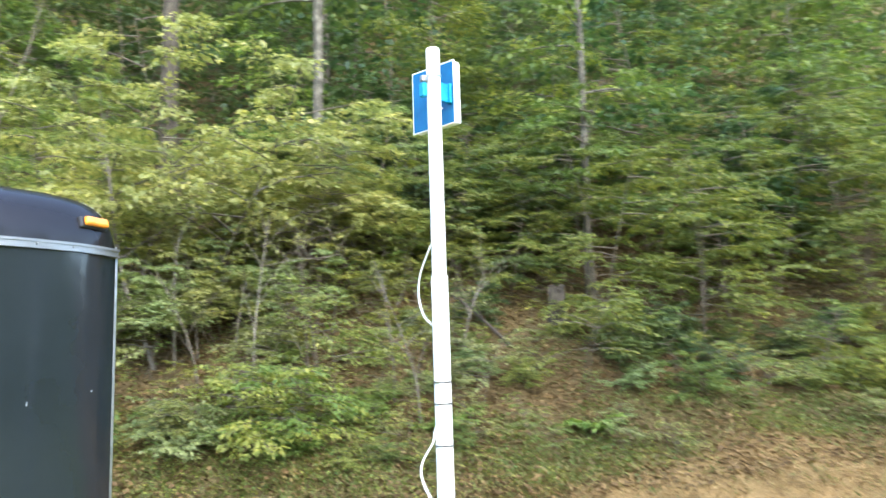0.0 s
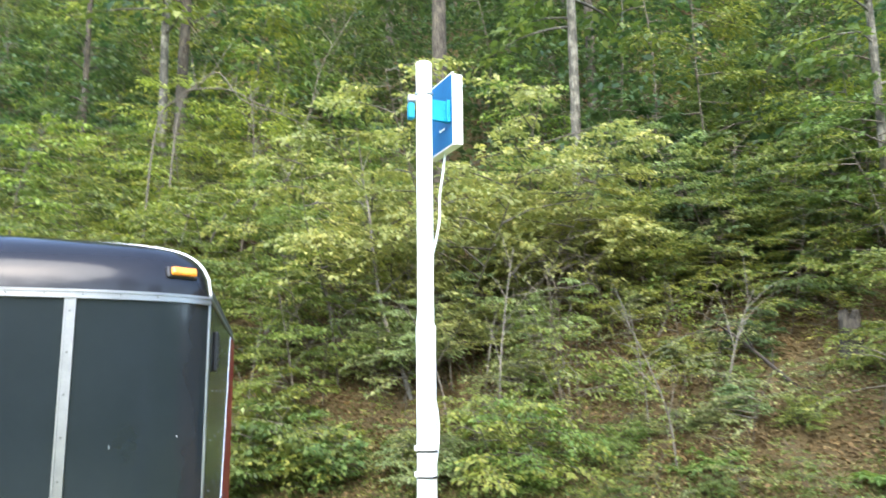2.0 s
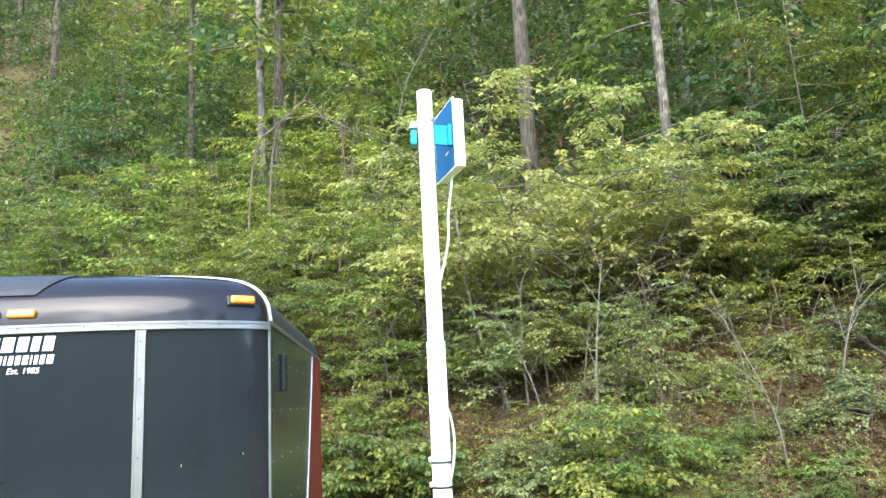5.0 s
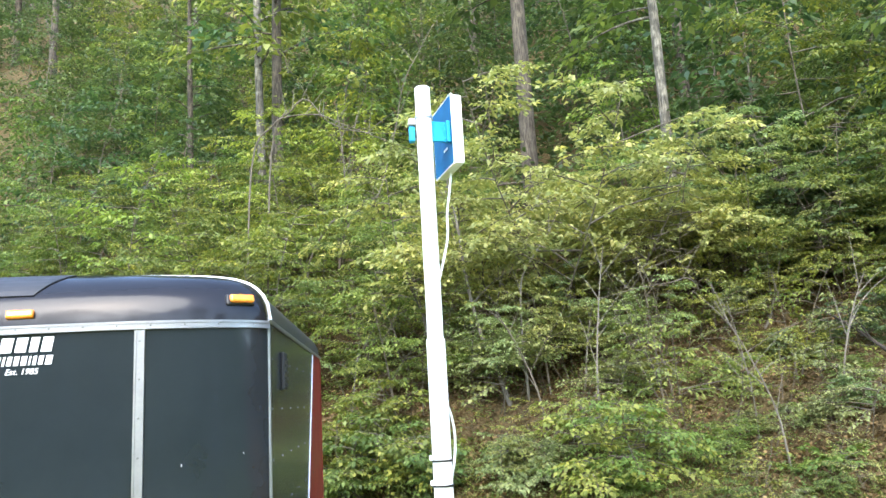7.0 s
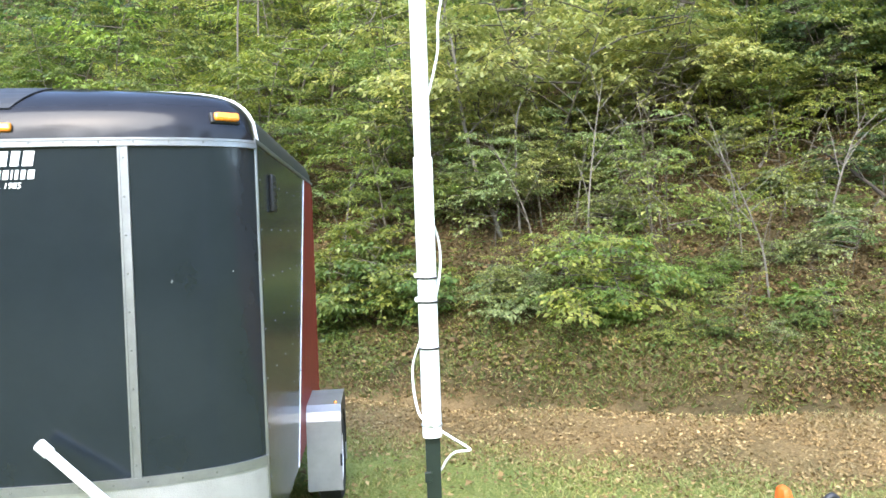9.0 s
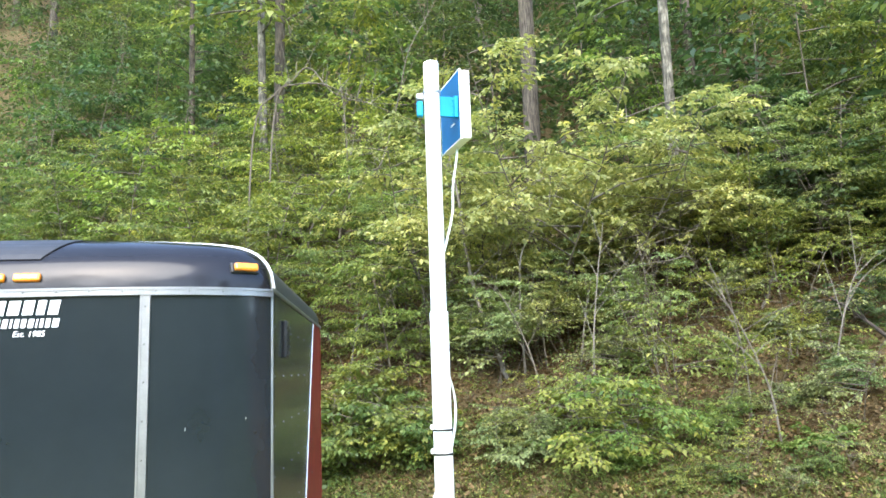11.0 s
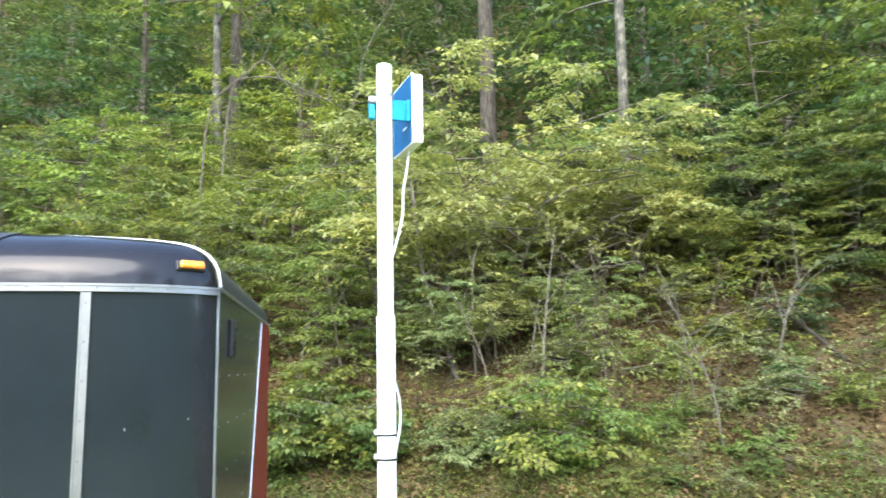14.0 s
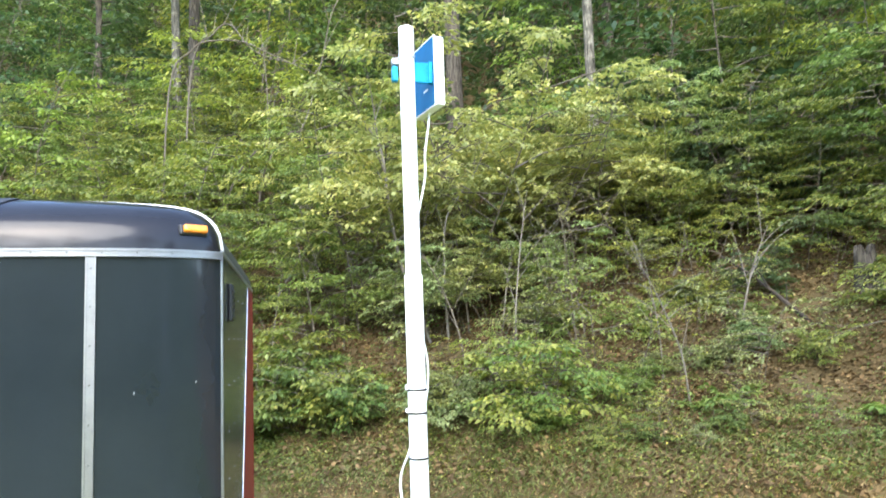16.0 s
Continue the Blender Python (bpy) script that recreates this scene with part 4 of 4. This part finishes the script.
scatter([MIDTREE[0], MIDTREE[0], MIDTREE[1]], 14, (-34, -6), (20, 34), 1.8, (0.9, 1.4), "small woodland trees")
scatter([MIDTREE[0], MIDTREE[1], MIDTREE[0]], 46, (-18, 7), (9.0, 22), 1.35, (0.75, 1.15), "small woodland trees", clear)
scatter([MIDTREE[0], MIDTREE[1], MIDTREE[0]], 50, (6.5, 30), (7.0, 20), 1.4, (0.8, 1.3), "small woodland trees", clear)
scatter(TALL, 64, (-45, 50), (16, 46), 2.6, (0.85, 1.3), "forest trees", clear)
# Unseen tree line behind the camera, added to darken the trailer's reflections.
for k in range(26):
    plant(TALL[k % 3], -42 + 3.4 * k + rng.uniform(-1, 1), rng.uniform(-36, -18), rng.uniform(0, 360), rng.uniform(0.7, 1.1), "trees across the clearing")


def crooked_stem(line, radius, name, label, category, mat, forks=5, seed=1):
    """A bare crooked stem or dead branch with a few side shoots."""
    r = np.random.default_rng(seed)
    root = thing(name, label, category, line[0])
    pts = [Vector(p) - Vector(line[0]) for p in line]
    sm = smooth_line(pts, 5)
    bm = bmesh.new()
    tube(bm, sm, lambda f: radius * (1 - 0.7 * f), 7)
    part("stem", bm, mat, root, "", True)
    for k in range(forks):
        p = sm[int(len(sm) * (0.35 + 0.6 * k / max(1, forks)))]
        d = Vector((r.normal(0, 0.5), r.normal(0, 0.4), r.uniform(0.3, 1.0))).normalized() * r.uniform(0.4, 1.0)
        bm = bmesh.new()
        tube(bm, smooth_line([p, p + d * 0.5 + Vector((0, 0, 0.04)), p + d], 4), lambda f: radius * 0.4 * (1 - 0.7 * f), 5)
        part("side_shoot", bm, mat, root, "", True)
    return root


M_PALE = surface("pale_dry_stem", [(0.3, (0.085, 0.072, 0.055)), (0.7, (0.18, 0.16, 0.125))], 10, 0.9)
M_DEAD = surface("dark_dead_wood", [(0.3, (0.018, 0.014, 0.010)), (0.7, (0.045, 0.034, 0.024))], 10, 0.9, bump=0.3)
crooked_stem([(1.72, 9.15, 1.5), (1.52, 9.2, 2.15), (1.33, 9.3, 2.75), (1.2, 9.4, 3.55), (1.14, 9.5, 4.3), (1.06, 9.5, 4.66), (0.95, 9.5, 4.8), (0.80, 9.5, 5.05)], 0.034, "leaning_stem", "pale leaning bare sapling stem on the bank", "tree", M_PALE, 5, 3)
crooked_stem([(1.98, 9.15, 1.55), (1.93, 9.05, 2.5), (1.97, 9.05, 3.3), (2.2, 9.25, 3.7), (2.52, 9.4, 4.12), (2.76, 9.4, 4.6)], 0.02, "curved_stem", "thin pale curving stem among the saplings", "tree", M_PALE, 4, 4)
crooked_stem([(5.55, 9.1, 2.3), (5.62, 9.2, 2.45), (5.80, 9.3, 2.66), (5.96, 9.4, 3.0), (6.08, 9.45, 3.3), (6.3, 9.5, 3.9)], 0.03, "crooked_stem", "thin crooked pale sapling stem on the bank", "tree", M_PALE, 4, 5)
forked = crooked_stem([(5.52, 9.8, 2.6), (5.62, 9.9, 3.4), (5.71, 10.0, 4.15), (5.92, 10.1, 4.6), (5.97, 10.1, 5.2)], 0.034, "forked_sapling", "thin forked pale bare sapling on the bank", "tree", M_PALE, 5, 7)
bm = bmesh.new()
tube(bm, smooth_line([Vector(p) - Vector((5.52, 9.8, 2.6)) for p in ((5.71, 10.0, 4.12), (5.55, 9.95, 4.4), (5.38, 9.95, 4.62), (5.0, 9.9, 4.8))], 5), lambda f: 0.02 * (1 - 0.7 * f), 6)
part("limb", bm, M_PALE, forked, "", True)
crooked_stem([(4.78, 9.6, 2.3), (4.72, 9.2, 2.95), (4.4, 8.8, 3.22), (4.0, 8.6, 3.15), (3.5, 8.5, 3.08), (2.9, 8.4, 2.94)], 0.014, "arching_branch", "long thin branch arching low over the bank", "branch", M_TWIG, 5, 9)
for x, y, h, lx, k in ((5.02, 9.54, 1.5, 0.1, 0), (4.76, 10.6, 1.9, 0.05, 1), (2.3, 9.14, 1.5, -0.15, 2), (2.75, 9.0, 1.3, 0.25, 3), (4.3, 9.9, 1.8, -0.1, 4), (5.4, 10.3, 1.7, 0.0, 5), (0.1, 9.0, 1.9, -0.3, 6), (-0.6, 9.2, 1.7, 0.2, 7), (0.7, 9.3, 2.4, -0.4, 8), (1.45, 9.6, 2.2, 0.5, 9)):
    z = float(rise(x, y)) - 0.06
    tagged(crooked_stem([(x, y, z), (x + lx * 0.3, y, z + h * 0.4), (x + lx * 0.6, y + 0.05, z + h * 0.7), (x + lx, y + 0.05, z + h)], 0.017, "bare_stem", "thin bare grey stem among the saplings", "tree", M_PALE if k % 2 else M_TWIG, 4, 60 + k), group="bare stems on the bank")
for k, line in enumerate((((-1.7, 12.3, 7.2), (-1.1, 12.1, 7.15), (-0.6, 12.0, 6.9), (0.1, 12.0, 6.6), (0.7, 12.0, 6.35)), ((-1.3, 12.2, 7.5), (-0.9, 12.1, 7.0), (-0.3, 12.0, 6.75), (0.5, 12.0, 6.7)),
                          ((0.0, 12.2, 5.6), (0.35, 12.1, 6.8), (0.55, 12.0, 7.7), (0.9, 12.0, 8.4), (1.2, 12.0, 8.95)), ((-0.62, 12.1, 5.2), (-0.63, 12.0, 5.8), (-0.66, 12.0, 6.5), (-0.75, 12.0, 7.3)))):
    tagged(crooked_stem([(line[0][0] - 0.9, line[0][1] + 0.5, float(rise(line[0][0] - 0.9, line[0][1] + 0.5)) - 0.1), (line[0][0] - 0.75, line[0][1] + 0.4, line[0][2] - 0.9), (line[0][0] - 0.3, line[0][1] + 0.1, line[0][2] - 0.15), *line], 0.02, "dead_sapling", "bare grey dead sapling with drooping branches", "tree", M_TWIG, 7, 90 + k), group="dead saplings")
crooked_stem([(6.66, 7.30, 1.62), (6.4, 7.5, 1.95), (6.1, 7.7, 2.3), (5.7, 7.9, 2.65)], 0.036, "fallen_branch", "dark dead branch leaning over the leaf litter", "branch", M_DEAD, 3, 6)
for k in range(16):
    x, s = (rng.uniform(-3.0, 7.5), rng.uniform(2.4, 6.5)) if k < 11 else (rng.uniform(0.6, 5.2), rng.uniform(2.3, 3.9))
    y = (s + 5.62 - x * FOOT_N[0]) / FOOT_N[1]
    z = float(rise(x, y)) - 0.05
    h, lx, ly = rng.uniform(1.2, 2.8), rng.normal(0, 0.5), rng.normal(0, 0.3)
    tagged(crooked_stem([(x, y, z), (x + lx * 0.2, y + ly * 0.3, z + h * 0.35), (x + lx * 0.7, y + ly * 0.6, z + h * 0.7), (x + lx * 1.3, y + ly, z + h)], rng.uniform(0.008, 0.016), "bare_stem", "thin bare grey stem among the saplings", "tree", M_PALE if k % 2 else M_TWIG, 6, 20 + k), group="bare stems on the bank")

# ---- what nobody could count: litter, grass, weeds, undergrowth ----
def strewn(name, n, xs, ss, size, mat, label, category, flat=0.3, lift=(0.0, 0.02), seed=1, slim=0.6, upright=0.0, keep=None):
    r = np.random.default_rng(seed)
    x, s = r.uniform(*xs, n), r.uniform(*ss, n)
    y = (s + 5.62 - x * FOOT_N[0]) / FOOT_N[1]
    ok = y > 1.2
    if keep is not None:
        ok &= r.uniform(0, 1, n) < keep(x, y, s)
    x, y, s = x[ok], y[ok], s[ok]
    n = len(x)
    base = np.stack([x, y, rise(x, y) + r.uniform(*lift, n)], 1)
    a = r.uniform(0, math.tau, n)
    ahead = np.stack([np.cos(a), np.sin(a), upright + r.normal(0, flat, n)], 1)
    up = np.stack([r.normal(0, flat, n), r.normal(0, flat, n), np.ones(n)], 1)
    L = r.uniform(*size, n) if np.ndim(size[0]) == 0 else size
    v, f = leaf_arrays(base, ahead, up, L, L * slim * r.uniform(0.7, 1.2, n))
    ob = link_mesh(name, quick_mesh(name, v, f), mat)
    return tagged(ob, label, category, kind="stuff")


swing = lambda x: 0.28 * np.clip(x - 3.0, 0, 4.5)
patchy = lambda x, y, s: np.clip(0.45 + 0.5 * np.sin(x * 1.9 + 0.5) * np.sin(y * 1.6 + x * 0.6) + 0.25 * np.sin(x * 5.1 - y * 3.3), 0.05, 1)
strewn("track_leaves", 130000, (-3, 10), (-3.6, 1.7), (0.012, 0.04), M_LITTER, "dry tan fallen leaves strewn over the earth track", "leaves", 0.45, (0.0, 0.025), 1, 0.6, 0.0, lambda x, y, s: np.clip((0.5 * x + 0.8 * y - 2.7) / 1.0, 0.04, 1) * np.clip((0.55 + swing(x) - s) / 0.3, 0, 1))
strewn("verge_leaves", 3500, (-3, 6), (-4.5, -1.9), (0.02, 0.06), M_LITTER, "scattered dry leaves on the grass verge", "leaves", 0.35, (0.01, 0.04), 2, 0.6)
strewn("bank_crumbs", 60000, (-5, 10), (-0.1, 3.0), (0.012, 0.045), M_LITTER_RED, "small crumbled leaves at the foot of the bank", "leaves", 0.5, (0.0, 0.02), 11, 0.6)
strewn("bank_leaves", 120000, (-8, 15), (0.5, 8.5), (0.035, 0.09), M_LITTER_RED, "brown fallen leaves covering the wooded bank", "leaves", 0.55, (0.0, 0.04), 3, 0.6)
strewn("verge_grass", 150000, (-2, 5), (-3.6, -1.2), (0.025, 0.06), M_GRASS, "short green grass on the verge", "grass", 0.5, (0.0, 0.0), 4, 0.13, 0.9, lambda x, y, s: np.clip(patchy(x, y, s) + 0.15, 0, 1) * np.clip((3.85 - 0.5 * x - 0.8 * y) / 0.6, 0.0, 1.0))
strewn("track_grass", 9000, (-4, 12), (-1.8, 0.1), (0.03, 0.09), M_GRASS, "sparse grass tufts in the track", "grass", 0.4, (0.0, 0.0), 5, 0.10, 0.9, lambda x, y, s: np.clip(np.sin(x * 2.3 + y) * np.sin(y * 3.1 - x), 0, 1))
strewn("bank_grass", 120000, (-7, 12), (0.0, 2.4), (0.045, 0.12), M_BANKGRASS, "rough grass along the foot of the bank, tinted for shade", "grass", 0.5, (0.0, 0.0), 6, 0.15, 0.8, lambda x, y, s: np.clip(patchy(x, y, s) + 0.4, 0, 1) * np.clip(1.6 - s / 2.4, 0.4, 1) * np.clip((s - swing(x)) / 0.3 + 0.25, 0.1, 1))
strewn("foot_weeds", 14000, (-4, 9), (0.35, 1.6), (0.02, 0.05), M_LEAF_F, "fresh green weeds along the foot of the bank", "weeds", 0.4, (0.01, 0.14), 17, 0.55, 0.1, lambda x, y, s: np.clip(patchy(x * 1.7, y, s) - 0.1, 0, 1) * (s > swing(x) * 0.7 + 0.25))
M_STRAW = leaf_material("dry_straw_grass", [(0.0, (0.17, 0.125, 0.065)), (0.6, (0.26, 0.195, 0.11)), (1.0, (0.36, 0.29, 0.18))], 0.3, 0.7, False)
strewn("dry_grass", 46000, (2.6, 10), (-1.9, 2.0), (0.03, 0.10), M_STRAW, "dry straw-coloured grass tufts beside the track", "grass", 0.45, (0.0, 0.0), 18, 0.05, 0.9, lambda x, y, s: np.clip(np.sin(x * 1.7 + 0.6) * np.sin(y * 1.9 - x * 0.5 + 1.0) * 1.3 + 1.6 * np.exp(-((x - 4.2) ** 2 / 0.9 + (y - 4.0) ** 2 / 0.14)), 0, 1) * np.clip(1.2 + swing(x) - s, 0, 1))
strewn("bank_weeds", 40000, (-8, 14), (0.6, 6.5), (0.025, 0.065), M_LEAF, "low green weeds among the leaf litter", "weeds", 0.4, (0.02, 0.28), 7, 0.55, 0.0, patchy)
# Deep green leaves on the hillside carry the canopy's shade in their colour.
strewn("hillside_undergrowth", 45000, (-16, 22), (9.5, 28), (0.14, 0.28), M_LEAF_D, "dark green undergrowth between the tree trunks", "undergrowth", 0.5, (0.05, 1.7), 12, 0.55)
strewn("woodland_undergrowth", 50000, (-44, 40), (6.5, 46), (0.12, 0.26), M_LEAF_D, "dense undergrowth covering the hillside, shade put into its leaf green", "undergrowth", 0.5, (0.05, 1.3), 8, 0.55)

# broken stump up the bank
stump = thing("tree_stump", "weathered grey broken tree stump on the bank", "stump", (7.7, 7.5, float(rise(7.7, 7.5)) - 0.1))
bm = bmesh.new()
r = np.random.default_rng(9)
rows = []
for z, k in ((0, 1.5), (0.08, 1.2), (0.22, 1.02), (0.45, 0.95), (0.62, 0.92), (0.64, 0.6), (0.5, 0.2)):
    rows.append([(0.15 * k * math.cos(a) * (1 + 0.08 * math.sin(3 * a + z)), 0.15 * k * math.sin(a) * (1 + 0.07 * math.cos(5 * a)), z + (0.09 * math.sin(4 * a) + 0.05 * math.sin(9 * a) if z > 0.6 else 0)) for a in [q * math.tau / 18 for q in range(19)]])
sheet(bm, rows)
bmesh.ops.remove_doubles(bm, verts=bm.verts, dist=1e-5)
part("stump_wood", bm, M_BARK, stump, "", True)

# small chips in the front paint
for x, z, h in ((-0.859, 1.539, 0.005), (-0.655, 1.566, 0.003)):
    y = nose_y((x - XC) / HW)
    part("paint_chip", box(bmesh.new(), local((x - 0.0015, y - 0.0012, z - h)), local((x + 0.0015, y + 0.001, z + h))), M_STEEL, trailer)


def fern(x, y, scale, seed):
    """A tuft of arching fronds with narrow leaflets."""
    r = np.random.default_rng(seed)
    root = thing("fern", "bright green fern tuft on the bank", "fern", (x, y, float(rise(x, y))), "ferns on the bank")
    for k in range(13):
        a = k * math.tau / 13 + r.uniform(-0.2, 0.2)
        line = bent((0, 0, 0), np.array([math.cos(a), math.sin(a), r.uniform(0.5, 1.1)]), scale * r.uniform(0.7, 1.0), 0.55, 7, r, 0.04)
        v, f = merged(foliage(r, [line], 0.11 * scale / 0.5, 0.016, 0.15), tubes_arrays([line], [np.linspace(0.004, 0.0015, 7)], 4))
        link_mesh("frond", quick_mesh("frond", v, f), M_FERN, root)


M_FERN = leaf_material("fern_green", [(0.0, (0.10, 0.17, 0.05)), (0.6, (0.16, 0.24, 0.07)), (1.0, (0.24, 0.30, 0.10))], 0.4, 0.6, False)
for x, y, sc, sd in ((4.82, 6.5, 0.42, 1), (4.5, 6.7, 0.28, 2), (2.6, 6.6, 0.4, 3), (6.2, 5.4, 0.45, 4)):
    fern(x, y, sc, sd)
